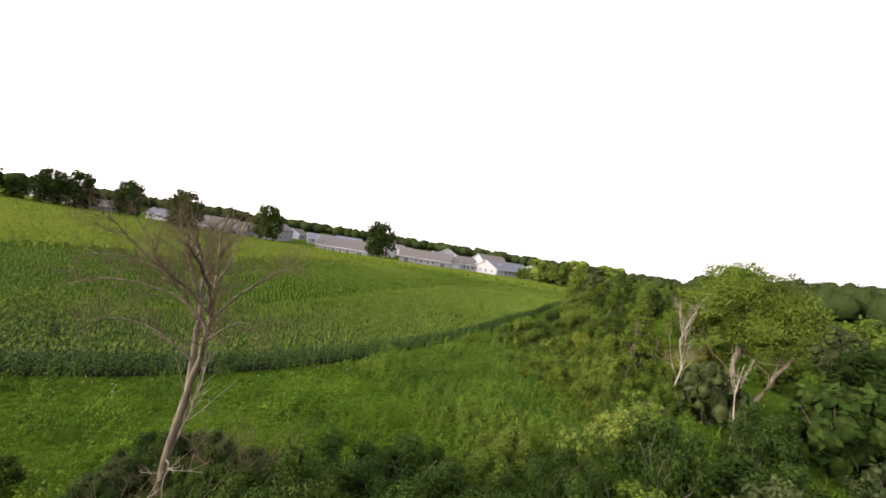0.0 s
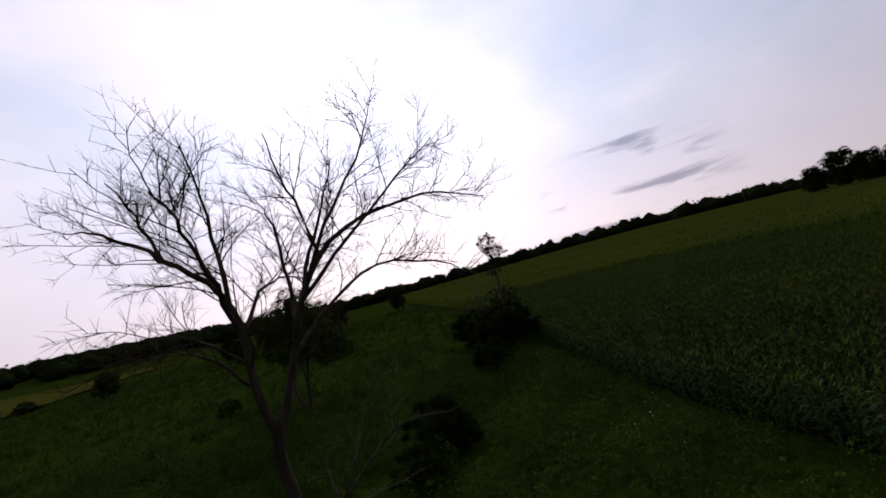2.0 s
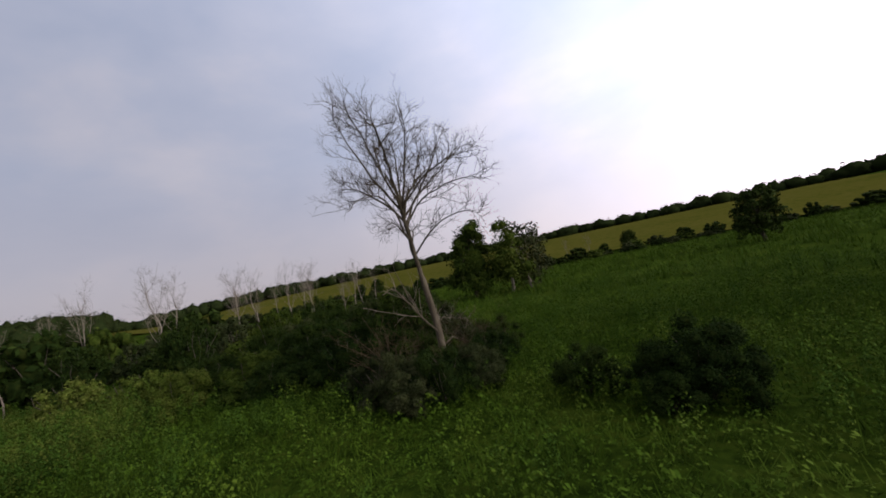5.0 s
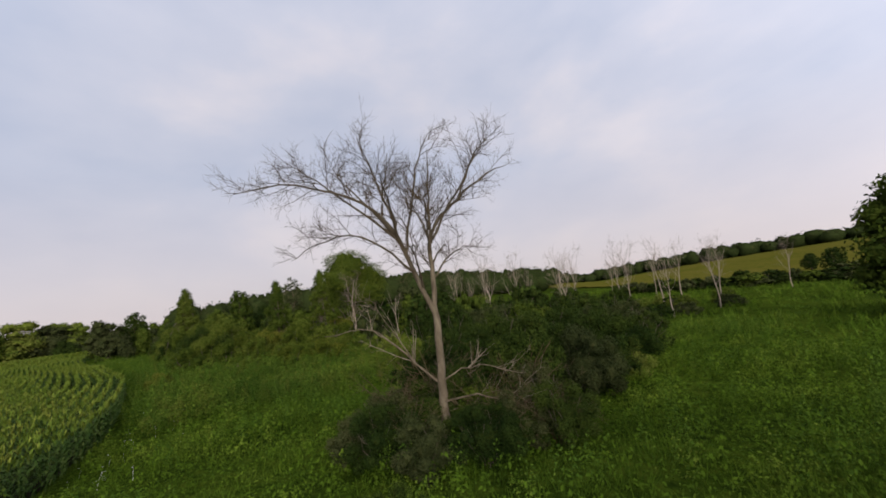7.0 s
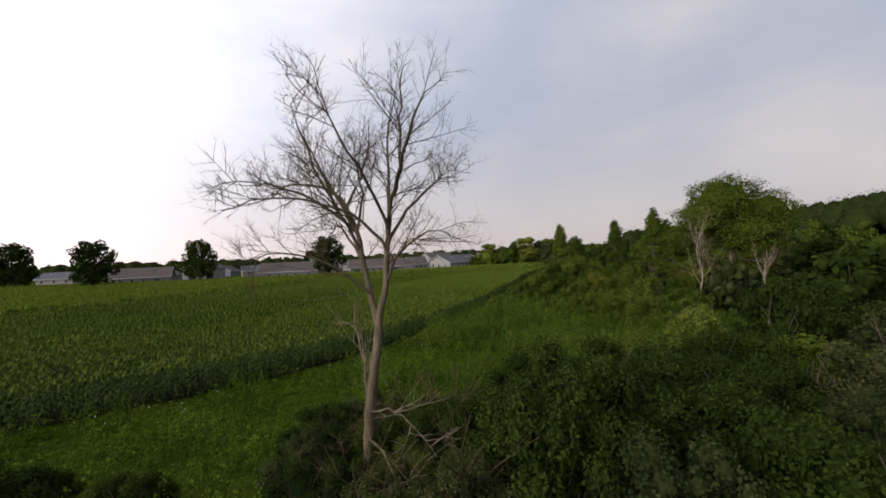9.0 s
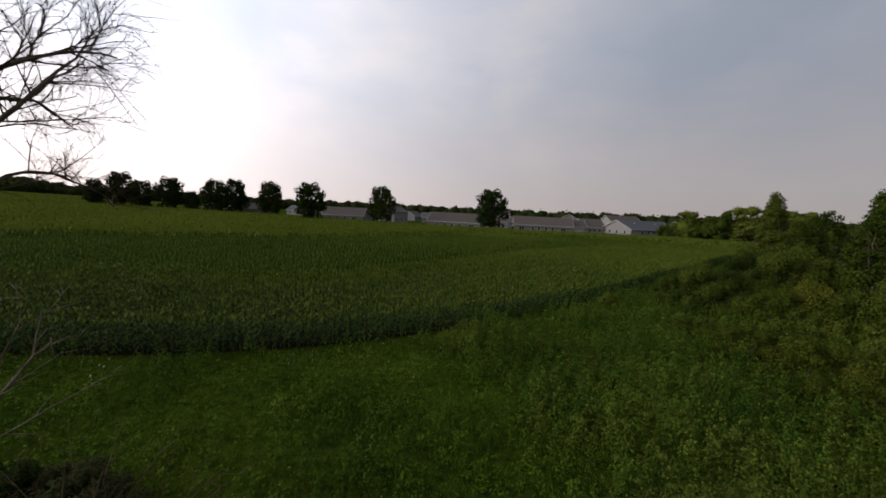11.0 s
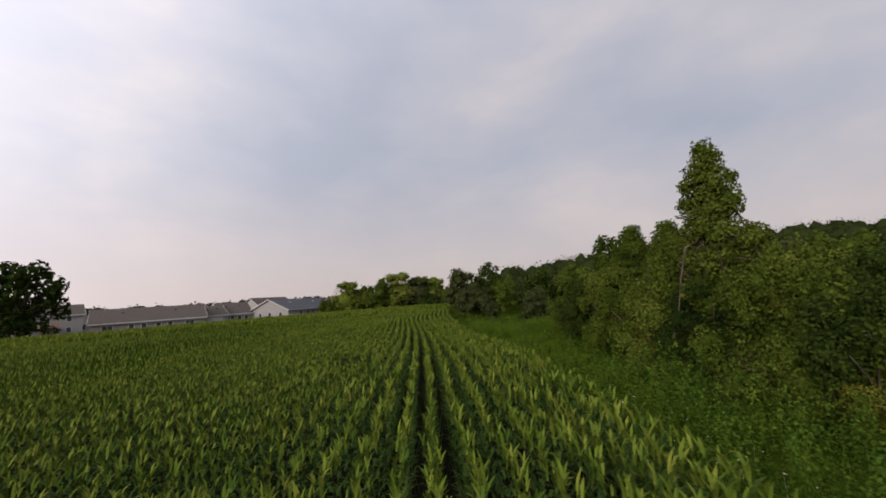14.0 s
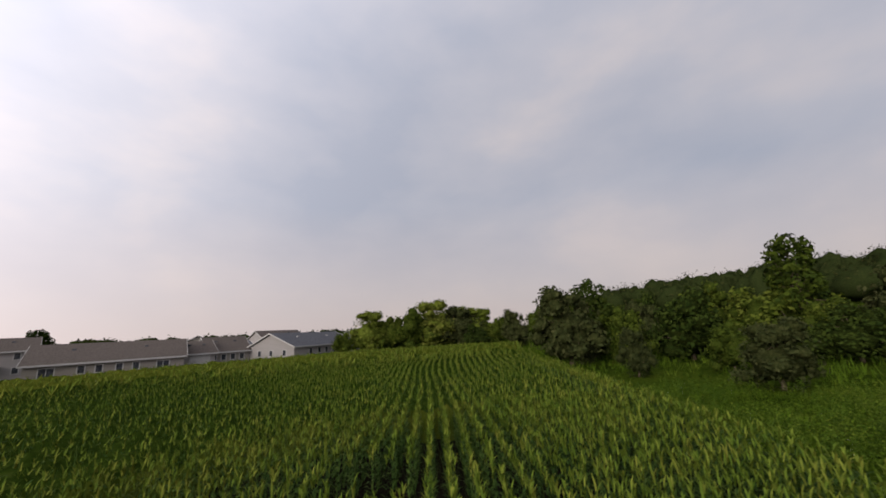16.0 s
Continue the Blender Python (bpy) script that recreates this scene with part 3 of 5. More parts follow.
def row_spots(k0, k1, x0, x1, step, keep):
    out = []
    for k in range(k0, k1):
        x = np.arange(x0, x1, step * 0.01)
        y = row_line(x, k)
        s = np.concatenate([[0], np.cumsum(np.hypot(np.diff(x), np.diff(y)))])
        q = np.arange(rng.uniform(0, step), s[-1], step)
        px, py = np.interp(q, s, x), np.interp(q, s, y)
        px = px + rng.normal(size=len(px)) * 0.03
        py = py + rng.normal(size=len(py)) * 0.03
        m = keep(px, py)
        out.append(np.stack([px[m], py[m], land(px[m], py[m])], 1))
    return np.concatenate(out)


def line_distance(x, y, line):
    d = np.full(np.shape(x), 1e9)
    for (ax, ay), (bx, by) in zip(line[:-1], line[1:]):
        t = np.clip(((x - ax) * (bx - ax) + (y - ay) * (by - ay)) / ((bx - ax) ** 2 + (by - ay) ** 2), 0, 1)
        d = np.minimum(d, np.hypot(x - ax - t * (bx - ax), y - ay - t * (by - ay)))
    return d


STRETCH = [(-14, 11), (0, 12), (13, 18), (24, 29), (42, 46)]     # the stretch of field that is seen from close by
gaps = lambda x, y: (np.sin(x * 0.31 + 0.7) * np.sin(y * 0.27 + 0.2) + 0.5 * np.sin(x * 0.9) * np.sin(y * 0.77)) < 1.22
rim = row_spots(0, 2, -60, 90, 0.16, lambda x, y: (line_distance(x, y, STRETCH) < 30))
near = row_spots(2, 50, -34, 66, 0.16, lambda x, y: (line_distance(x, y, STRETCH) < 13) & gaps(x, y))
mid = row_spots(0, 90, -75, 91, 0.42, lambda x, y: (y < np.interp(x, FAR_X, FAR_Y)) & (line_distance(x, y, STRETCH) >= 13) & (line_distance(x, y, STRETCH) < 44) & gaps(x, y))
corn_stand("corn_stand", near, [corn_plant(s, 8, 2, 1.75, 7, 0.8, 0.6) for s in range(6)], "dense green corn plants in curved rows, pale upper leaves")
corn_stand("corn_stand", rim, [corn_plant(s, 9, 2, 1.85, 5, 0.95, 1.0) for s in range(20, 25)], "outer corn rows with long drooping blue-green leaves")
corn_stand("corn_stand", mid, [corn_plant(s, 4, 1, 1.85, 5, 1.6, 0.7) for s in range(10, 15)], "green corn rows farther into the field")
# beyond: the closed canopy of the field as one rough sheet
xs = np.concatenate([np.linspace(-420, -80, 120), np.linspace(-79, 92, 230)])
rows_n = 220
X = np.tile(xs, (rows_n, 1))
far_line = np.interp(xs, FAR_X, FAR_Y)
q = np.linspace(0, 1, rows_n)[:, None]
Y = edge(X) + 0.5 + np.maximum(far_line - edge(xs) - 0.5, 1)[None] * q
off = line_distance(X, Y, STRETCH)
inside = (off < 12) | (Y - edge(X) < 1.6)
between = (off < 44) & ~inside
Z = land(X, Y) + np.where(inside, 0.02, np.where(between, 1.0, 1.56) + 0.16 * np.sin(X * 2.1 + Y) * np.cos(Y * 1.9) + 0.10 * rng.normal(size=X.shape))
i = (np.arange(rows_n - 1)[:, None] * len(xs) + np.arange(len(xs) - 1)[None])
ok = ~(inside[:-1, :-1] & inside[1:, 1:] & inside[:-1, 1:] & inside[1:, :-1])
i = i[ok]
# the sunk faces between mid rows take the dark colour as painted shade
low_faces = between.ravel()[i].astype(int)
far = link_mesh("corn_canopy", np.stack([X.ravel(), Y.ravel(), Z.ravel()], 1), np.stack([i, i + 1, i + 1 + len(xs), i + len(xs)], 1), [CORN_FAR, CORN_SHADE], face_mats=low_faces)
tagged(far, "closed yellow-green canopy of the wide corn field, with shade painted between nearer rows", "corn", kind="stuff")
# loose tops over the canopy so that it does not end smoothly
n = 15000
tx = rng.uniform(-240, 90, n)
ty = edge(tx) + 1 + (np.interp(tx, xs, far_line) - edge(tx) - 2) * rng.uniform(0, 1, n) ** 0.8
m = line_distance(tx, ty, STRETCH) > 37
spots = np.stack([tx[m], ty[m], land(tx[m], ty[m]) + 1.3], 1)
tv, tf = stack([blade(0.75, 0.26, 0.25, 0.25, a, (0, 0, 0), 1) for a in (0.3, 2.4, 4.5)])
v, f = scatter(tv, tf, spots, rng.uniform(0, 6.28, len(spots)), rng.uniform(0.8, 1.5, len(spots)))
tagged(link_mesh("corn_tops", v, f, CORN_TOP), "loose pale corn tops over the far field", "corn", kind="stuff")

# ---------------------------------------------------------------- yellow field on the rise to the south and east
xs, ys = np.linspace(-170, 330, 140), np.linspace(-430, -96, 90)
X, Y = np.meshgrid(xs, ys)
Y = Y + 0.12 * X * smooth((X - 0) / 100) - 12 * np.exp(-((X - 60) / 70.0) ** 2)
Z = land(X, Y) + 0.45 + 0.12 * rng.normal(size=X.shape)
i = (np.arange(len(ys) - 1)[:, None] * len(xs) + np.arange(len(xs) - 1)[None]).ravel()
yf = link_mesh("crop_field", np.stack([X.ravel(), Y.ravel(), Z.ravel()], 1), np.stack([i, i + 1, i + 1 + len(xs), i + len(xs)], 1), YELLOW_FIELD, smooth_shade=True)
tagged(yf, "yellow-green ripening crop on a far slope", "field", kind="stuff")

# ---------------------------------------------------------------- meadow grass and weeds
def tuft(seed, n=6, h=0.34, w=0.075, spread=0.65, segs=2):
    r = np.random.default_rng(seed)
    return stack([blade(h * r.uniform(0.6, 1.2), w, r.uniform(0.15, spread), r.uniform(0, 0.35), r.uniform(0, 6.28), (r.normal() * 0.10, r.normal() * 0.10, -0.03), segs) for _ in range(n)])


def value_noise(cell, seed):
    """Smooth random heights in 0..1 over the plan, one value to each cell."""
    g = np.random.default_rng(seed).uniform(0, 1, (97, 97))

    def at(x, y):
        u, v = np.asarray(x, float) / cell, np.asarray(y, float) / cell
        i, j = np.floor(u).astype(int), np.floor(v).astype(int)
        a, b = smooth(u - i), smooth(v - j)
        c = lambda p, q: g[(i + p) % 97, (j + q) % 97]
        return (c(0, 0) * (1 - a) + c(1, 0) * a) * (1 - b) + (c(0, 1) * (1 - a) + c(1, 1) * a) * b
    return at


CLUMPS, PATCHES = value_noise(1.25, 5), value_noise(5.5, 6)


def lumpy(x, y):
    """How tall the meadow stands: clumps within broader patches."""
    return 0.2 + 1.1 * CLUMPS(x, y) + 0.8 * PATCHES(x, y)


def sown(n, x0, x1, y0, y1, test):
    x, y = rng.uniform(x0, x1, n), rng.uniform(y0, y1, n)
    m = test(x, y)
    return np.stack([x[m], y[m], land(x[m], y[m])], 1)


def sow(name, spots, templates, mat, label, category, lo=0.7, hi=1.4, tall=None):
    out = []
    pick = rng.integers(0, len(templates), len(spots))
    for k, (tv, tf) in enumerate(templates):
        s = spots[pick == k]
        sc = rng.uniform(lo, hi, len(s))
        zs = sc * tall(s[:, 0], s[:, 1]) if tall else None
        out.append(scatter(tv, tf, s, rng.uniform(0, 6.28, len(s)), sc, rng.normal(size=(len(s), 2)) * 0.12, zs))
    v, f = stack(out)
    return tagged(link_mesh(name, v, f, mat), label, category, kind="stuff")


NEAR_PATH = [(2, -10), (6, 0), (7, 9), (0, 13), (-12, 5), (-9, -4), (-4, -9), (8, -1), (11, 9), (14, 17), (24, 26), (42, 38), (60, 46)]
south = lambda x, y: y < edge(x) - 0.1
near_m = sown(125000, -30, 64, -24, 50, lambda x, y: south(x, y) & (line_distance(x, y, NEAR_PATH) < 11))
half = int(len(near_m) * 0.45)
sow("meadow_grass", near_m[:half], [tuft(s, 6, 0.36, 0.04, 0.6, 1) for s in range(10)], GRASS, "lush green meadow grass and low weeds", "grass", 0.7, 1.4, lumpy)
wide_m = sown(34000, -110, 110, -95, 75, lambda x, y: south(x, y) & (line_distance(x, y, NEAR_PATH) >= 10))
sow("meadow_grass", wide_m, [tuft(s, 6, 0.5, 0.15, 0.55, 1) for s in range(20, 24)], GRASS, "rough meadow grass farther off", "grass", 0.7, 1.5, lumpy)


def clump(seed, n, wide, high, leaf, taper=0.0):
    """A low leafy plant: small leaves over a dome, or over a spire where it tapers."""
    r = np.random.default_rng(seed)
    z = high * r.uniform(0.05, 1.0, n) ** 0.8
    a = r.uniform(0, 6.28, n)
    d = wide * np.sqrt(np.maximum(1 - (z / high) ** 2 * (1 - taper) - taper * z / high, 0.02)) * r.uniform(0.55, 1.0, n)
    c = np.stack([d * np.cos(a), d * np.sin(a), z], 1)
    return leaves(c, np.stack([np.cos(a) * 0.8, np.sin(a) * 0.8, np.full(n, 0.9)], 1), leaf, r, 0.45)


def weed_zone(x, y):
    a = ((x - 27) / 13) ** 2 + ((y - 14) / 10) ** 2 < 1 + 0.25 * np.sin(x * 0.9) * np.sin(y * 0.8 + 1)
    b = (y < edge(x) - 2.2) & (y > edge(x) - 11) & (x > 15) & (x < 34)
    c = ((x - 34) / 8) ** 2 + ((y - 22) / 7) ** 2 < 1
    return south(x, y - 0 + 1.5) & (a | b | c)


weedy = sown(7600, 8, 46, 0, 36, lambda x, y: weed_zone(x, y) & (np.sin(x * 1.9 + 0.6 * np.sin(y)) * np.sin(y * 2.1 + 0.5 * x) > -0.45))
sow("tall_weeds", weedy, [clump(s, 84, 0.2 + 0.03 * (s % 3), 1.05 + 0.09 * s, 0.026, 0.8) for s in range(6)], WEED, "dense yellow-green goldenrod-like tall weeds", "weeds", 0.85, 1.4)
low = near_m[half:]
low = low[~weed_zone(low[:, 0], low[:, 1])]
sow("low_weeds", low, [clump(s, 12, 0.21 + 0.04 * (s % 3), 0.26 + 0.05 * (s % 4), 0.036) for s in range(30, 38)], GRASS, "low leafy weeds all through the meadow", "weeds", 0.7, 1.5, lumpy)
stalky = sown(46000, -32, 64, -24, 48, lambda x, y: south(x, y) & (line_distance(x, y, NEAR_PATH) < 17) & (CLUMPS(x, y) + 0.7 * PATCHES(x, y) + 0.25 * smooth((x - 4) / 10) > 0.9))
sow("upright_weeds", stalky, [clump(s, 42, 0.17 + 0.03 * (s % 3), 0.7 + 0.1 * (s % 4), 0.029, 0.8) for s in range(50, 57)], WEED, "upright leafy weeds standing in clumps through the meadow", "weeds", 0.75, 1.25)
# rank growth between the mown-looking grass and the bushes, knee to chest high in mounds
RANK = value_noise(2.1, 8)
rank_zone = lambda x, y: south(x, y + 1.2) & (x + 0.35 * y > 11 + 2.5 * RANK(x * .5, y * .5)) & (y > 0.5) & (x < 27)
for mat, count, seed in ((WEED, 2300, 70), (LEAF_MID, 1100, 80)):
    sow("rank_weeds", sown(count * 2, 6, 28, 0, 24, rank_zone), [clump(seed + k, 95, 0.27 + 0.03 * (k % 3), 0.8 + 0.1 * (k % 4), 0.03, 0.7) for k in range(6)], mat, "rank leafy weeds growing in mounds beside the corn", "weeds", 0.8, 1.25, lambda x, y: 0.55 + 1.1 * RANK(x, y))
patch = lambda x, y: south(x, y) & (np.sin(x * 0.45 + 2) * np.sin(y * 0.39 + 1) > 0.25) & ~weed_zone(x, y) & (line_distance(x, y, NEAR_PATH) < 22)
sow("broad_weeds", sown(9000, -35, 50, -30, 38, patch), [clump(s, 26, 0.24, 0.6, 0.045, 0.5) for s in range(8, 12)], GRASS, "patches of broad-leaved weeds in the meadow", "weeds", 0.6, 1.2)

# white umbels along the corn and in the rough grass
umbel = [blade(0.42, 0.008, 0.02, 0, 0, (0, 0, 0), 1)]
for k in range(6):
    a = k * 1.047
    umbel.append(blade(0.027, 0.025, 0.95, 0.0, a, (0, 0, 0.41), 1))
umbel = stack(umbel)
fx = np.concatenate([rng.uniform(-16, 12, 55), rng.uniform(28, 38, 34), rng.normal(17.9, 1.5, 10), rng.normal(22, 1.5, 10), rng.uniform(44, 66, 30)])
fy = np.concatenate([edge(fx[:55]) - rng.gamma(1.5, 0.9, 55) - 0.2, edge(fx[55:89]) - rng.uniform(0.8, 3.5, 34), rng.normal(4.7, 1.2, 10), rng.normal(8.2, 1.2, 10), edge(fx[109:]) - rng.uniform(2, 12, 30)])
v, f = scatter(*umbel, np.stack([fx, fy, land(fx, fy)], 1), rng.uniform(0, 6.28, len(fx)), rng.uniform(0.7, 1.15, len(fx)), rng.normal(size=(len(fx), 2)) * 0.1)
tagged(link_mesh("wildflowers", v, f, PETAL), "small white umbel flowers in the meadow grass", "flowers", kind="stuff")

# ---------------------------------------------------------------- the dead tree that the camera circles
def grow(points, radius, r, out, depth, droop=0.0, twig=1.0, deepest=2, dense=1.0):
    """Adds side shoots to a limb, and theirs in turn, as (points, radii, sides)."""
    pts = np.asarray(points, float)
    seg = np.linalg.norm(np.diff(pts, axis=0), axis=1)
    s = np.concatenate([[0], np.cumsum(seg)])
    total = s[-1]
    count = {0: int(3 + total * 2.6), 1: int(3 + total * 4.2), 2: int(2 + total * 4.5)}[depth]
    count = int(count * dense)
    for i in range(count):
        q = total * r.uniform(0.22 if depth == 0 else 0.12, 1.0)
        k = min(np.searchsorted(s, q, side="right") - 1, len(pts) - 2)
        t = (q - s[k]) / max(seg[k], 1e-6)
        a = pts[k] + (pts[k + 1] - pts[k]) * t
        d = pts[k + 1] - pts[k]
        d = d / np.linalg.norm(d)
        side = np.cross(d, r.normal(size=3))
        side /= np.linalg.norm(side) + 1e-9
        way = d * r.uniform(0.5, 1.0) + side * r.uniform(0.6, 1.1) + np.array([0, 0, r.uniform(0.0, 0.62) - droop])
        way /= np.linalg.norm(way)
        length = twig * {0: r.uniform(0.8, 2.3), 1: r.uniform(0.35, 1.05), 2: r.uniform(0.2, 0.5)}[depth] * (1.15 - 0.55 * q / total)
        n = {0: 6, 1: 4, 2: 3}[depth]
        u = np.linspace(0, 1, n)[:, None]
        bend = r.normal(size=3) * 0.16 * length
        p = a + way * length * u + bend * u * u + r.normal(size=(n, 3)) * 0.02 * length * u
        r0 = {0: min(radius * 0.35, 0.016), 1: 0.0065, 2: 0.004}[depth] * (1.1 - 0.5 * q / total)
        out.append((p, np.linspace(r0, r0 * 0.35, n), {0: 5, 1: 4, 2: 3}[depth]))
        if depth < deepest:
            grow(p, r0, r, out, depth + 1, droop, twig, deepest, dense)


def smooth_line(points, per=3):
    p = np.asarray(points, float)
    out = [p[0]]
    for i in range(len(p) - 1):
        a, b, c, d = p[max(i - 1, 0)], p[i], p[i + 1], p[min(i + 2, len(p) - 1)]
        for t in np.linspace(0, 1, per + 1)[1:]:
            out.append(0.5 * ((2 * b) + (c - a) * t + (2 * a - 5 * b + 4 * c - d) * t * t + (3 * b - a - 3 * c + d) * t ** 3))
    return np.array(out)


def dead_tree(name, x, y, trunk, limbs, label, bark, seed=3, twig=1.0, turn=0.0, size=1.0, droop=0.0, trim=1.0, deepest=2, dense=1.0, twig_bark=None):
    r = np.random.default_rng(seed)
    root = tagged(new(name), label, "tree")
    root.matrix_basis = pose(x, y, float(land(x, y)), 0, 0, turn) @ Matrix.Diagonal((size, size, size, 1))
    pts, r0, r1 = trunk
    line = smooth_line(pts)
    line = line + r.normal(size=line.shape) * np.array([0.012, 0.012, 0])
    flare = 1 + 0.35 * np.exp(-np.arange(len(line)) / 1.2)
    v, f = tube(line, np.linspace(r0, r1, len(line)) * flare, 10)
    link_mesh("trunk", v, f, bark, root, smooth_shade=True)
    twigs, low_twigs = [], []
    for pts, a, b, *few in limbs:
        line = smooth_line(pts)
        line = line[:max(4, int(len(line) * trim))]
        line[1:] += r.normal(size=line[1:].shape) * 0.02
        v, f = tube(line, np.linspace(a, b, len(line)), 8)
        link_mesh("limb", v, f, bark, root, smooth_shade=True)
        grow(line, a, r, low_twigs if few else twigs, 0, droop, twig, 1 if few else deepest, few[0] if few else dense)
    v, f = stack([tube(p, q, s) for p, q, s in twigs])
    tagged(link_mesh("twig_crown", v, f, twig_bark or bark, root), "fine bare twigs", kind="stuff")
    if low_twigs:
        v, f = stack([tube(p, q, s) for p, q, s in low_twigs])
        tagged(link_mesh("lower_twig_crown", v, f, WEATHERED, root), "pale bleached twigs of the low limbs", kind="stuff")
    return root


MAIN_TRUNK = ([(0, 0, -0.3), (0, -0.08, 0.9), (0.03, -0.12, 1.9), (0.2, -0.18, 3.1), (0.32, -0.2, 3.9)], 0.145, 0.105)
MAIN_LIMBS = [
    ([(0.32, -0.2, 3.85), (0.25, 0.35, 5.2), (0.2, 0.75, 6.4), (0.0, 1.4, 7.3), (-0.4, 2.6, 7.85), (-0.9, 3.9, 8.0), (-1.2, 5.0, 7.7)], 0.088, 0.010),
    ([(0.2, 0.72, 6.3), (-0.2, 0.95, 7.2), (-0.5, 1.25, 8.0), (-0.8, 1.5, 8.7), (-0.9, 1.7, 9.3)], 0.050, 0.009),
    ([(0.32, -0.2, 3.85), (0.5, -0.25, 5.0), (0.6, -0.3, 6.1), (0.55, -0.7, 7.0), (0.45, -1.4, 7.6), (0.3, -2.1, 8.1), (0.2, -2.6, 8.4), (0.1, -3.1, 8.5)], 0.092, 0.010),
    ([(0.6, -0.3, 6.0), (1.2, -0.3, 6.8), (1.9, -0.2, 7.4), (2.5, -0.1, 7.8), (3.1, 0.0, 7.8)], 0.050, 0.009),
    ([(0.6, -0.35, 6.2), (0.65, -0.4, 7.4), (0.6, -0.5, 8.5), (0.8, -0.6, 9.5)], 0.055, 0.009),
    ([(0.1, 1.2, 7.0), (0.5, 1.1, 7.8), (0.7, 0.9, 8.6), (0.7, 0.8, 9.4)], 0.042, 0.008),
    ([(0.45, -1.4, 7.6), (0.3, -1.7, 8.3), (0.2, -2.0, 8.9), (0.1, -2.3, 9.3)], 0.040, 0.008),
    ([(0.55, -0.3, 5.8), (0.0, -0.2, 6.5), (-1.0, -0.1, 6.9), (-2.0, 0.1, 7.0), (-2.9, 0.2, 6.7)], 0.045, 0.008),
    ([(0.25, 0.4, 5.3), (0.2, 1.3, 6.2), (0.2, 2.2, 6.6), (0.3, 3.3, 6.4), (0.3, 4.0, 6.0)], 0.042, 0.008),
    ([(0.2, 0.72, 6.3), (0.1, 1.9, 7.4), (0.0, 3.0, 8.3), (-0.1, 3.9, 9.0)], 0.046, 0.008),
    ([(0.22, 0.55, 5.8), (-0.4, 0.4, 6.8), (-0.9, 0.2, 7.6), (-1.3, 0.0, 8.4), (-1.6, -0.3, 9.0)], 0.048, 0.008),
    ([(0.2, 0.72, 6.3), (-0.8, 0.9, 7.1), (-1.8, 1.1, 7.5), (-2.8, 1.2, 7.5)], 0.045, 0.008),
    ([(0.58, -0.4, 6.3), (-0.2, -1.0, 7.3), (-1.0, -1.5, 8.1), (-1.5, -2.0, 8.8)], 0.045, 0.008),
    ([(0.2, 0.72, 6.3), (0.7, 1.5, 7.5), (0.9, 2.3, 8.5), (1.0, 2.7, 9.2)], 0.045, 0.008),
    ([(0.5, -0.25, 5.0), (0.6, -0.8, 5.6), (0.6, -1.3, 5.9), (0.6, -1.8, 6.0)], 0.040, 0.007),
    ([(0.55, -0.27, 5.4), (1.0, -0.6, 5.9), (1.4, -0.9, 6.2), (1.8, -1.1, 6.2)], 0.038, 0.007),
    ([(0.28, 0.1, 4.7), (-0.7, 0.3, 5.5), (-1.7, 0.5, 5.8), (-2.5, 0.4, 5.6)], 0.038, 0.007),
]
LOW_LIMBS = [
    ([(0.03, -0.12, 1.8), (0.25, 0.6, 2.5), (0.4, 1.4, 3.3), (0.4, 2.1, 3.7), (0.2, 3.2, 3.6)], 0.042, 0.008, 0.5),
    ([(0.25, 0.6, 2.5), (0.4, 1.2, 3.5), (0.4, 1.7, 4.5)], 0.024, 0.006, 0.6),
    ([(0.02, -0.1, 1.9), (0.2, -0.8, 2.1), (0.3, -1.7, 2.1), (0.4, -2.6, 1.7)], 0.030, 0.006, 0.7),
    ([(0.0, -0.1, 1.3), (-0.1, -1.1, 1.35), (-0.2, -2.1, 1.0), (-0.3, -3.0, 0.6)], 0.032, 0.006, 0.7),
    ([(0.0, -0.1, 1.0), (0.2, -0.7, 1.0), (0.3, -1.5, 0.7), (0.4, -2.1, 0.6)], 0.024, 0.006, 0.7),
]
dead_tree("dead_tree", 0, 0, MAIN_TRUNK, MAIN_LIMBS + LOW_LIMBS, "tall bare dead tree with two forked grey-brown leaders and fine twigs", BARK, seed=9, twig=0.76, dense=1.1, twig_bark=BRUSH_BROWN)

# ---------------------------------------------------------------- shrubs
CORES = [CORE_DARK, CORE_OLIVE, CORE_MID, CORE_LIGHT]
KINDS = [(LEAF_DARK, "dense dark green shrub in the thicket", 1.7, 2.4), (LEAF_OLIVE, "olive-brown bushy shrub in the thicket", 1.5, 2.0), (LEAF_MID, "mid-green leafy shrub in rough grass", 1.6, 2.2), (LEAF_LIGHT, "yellow-green leafy shrub in rough grass", 1.4, 1.9)]
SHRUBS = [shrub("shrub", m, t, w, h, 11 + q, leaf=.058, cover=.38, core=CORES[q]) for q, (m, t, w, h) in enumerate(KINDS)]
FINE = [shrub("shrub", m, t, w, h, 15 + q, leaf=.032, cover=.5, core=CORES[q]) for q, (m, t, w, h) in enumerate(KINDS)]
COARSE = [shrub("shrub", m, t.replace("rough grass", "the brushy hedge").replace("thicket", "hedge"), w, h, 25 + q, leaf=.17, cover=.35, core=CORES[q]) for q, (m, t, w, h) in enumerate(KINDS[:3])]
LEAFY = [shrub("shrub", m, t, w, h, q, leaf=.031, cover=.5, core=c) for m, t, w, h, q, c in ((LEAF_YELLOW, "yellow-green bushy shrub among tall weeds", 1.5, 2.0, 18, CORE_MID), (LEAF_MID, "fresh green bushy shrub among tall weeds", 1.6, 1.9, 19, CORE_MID))]
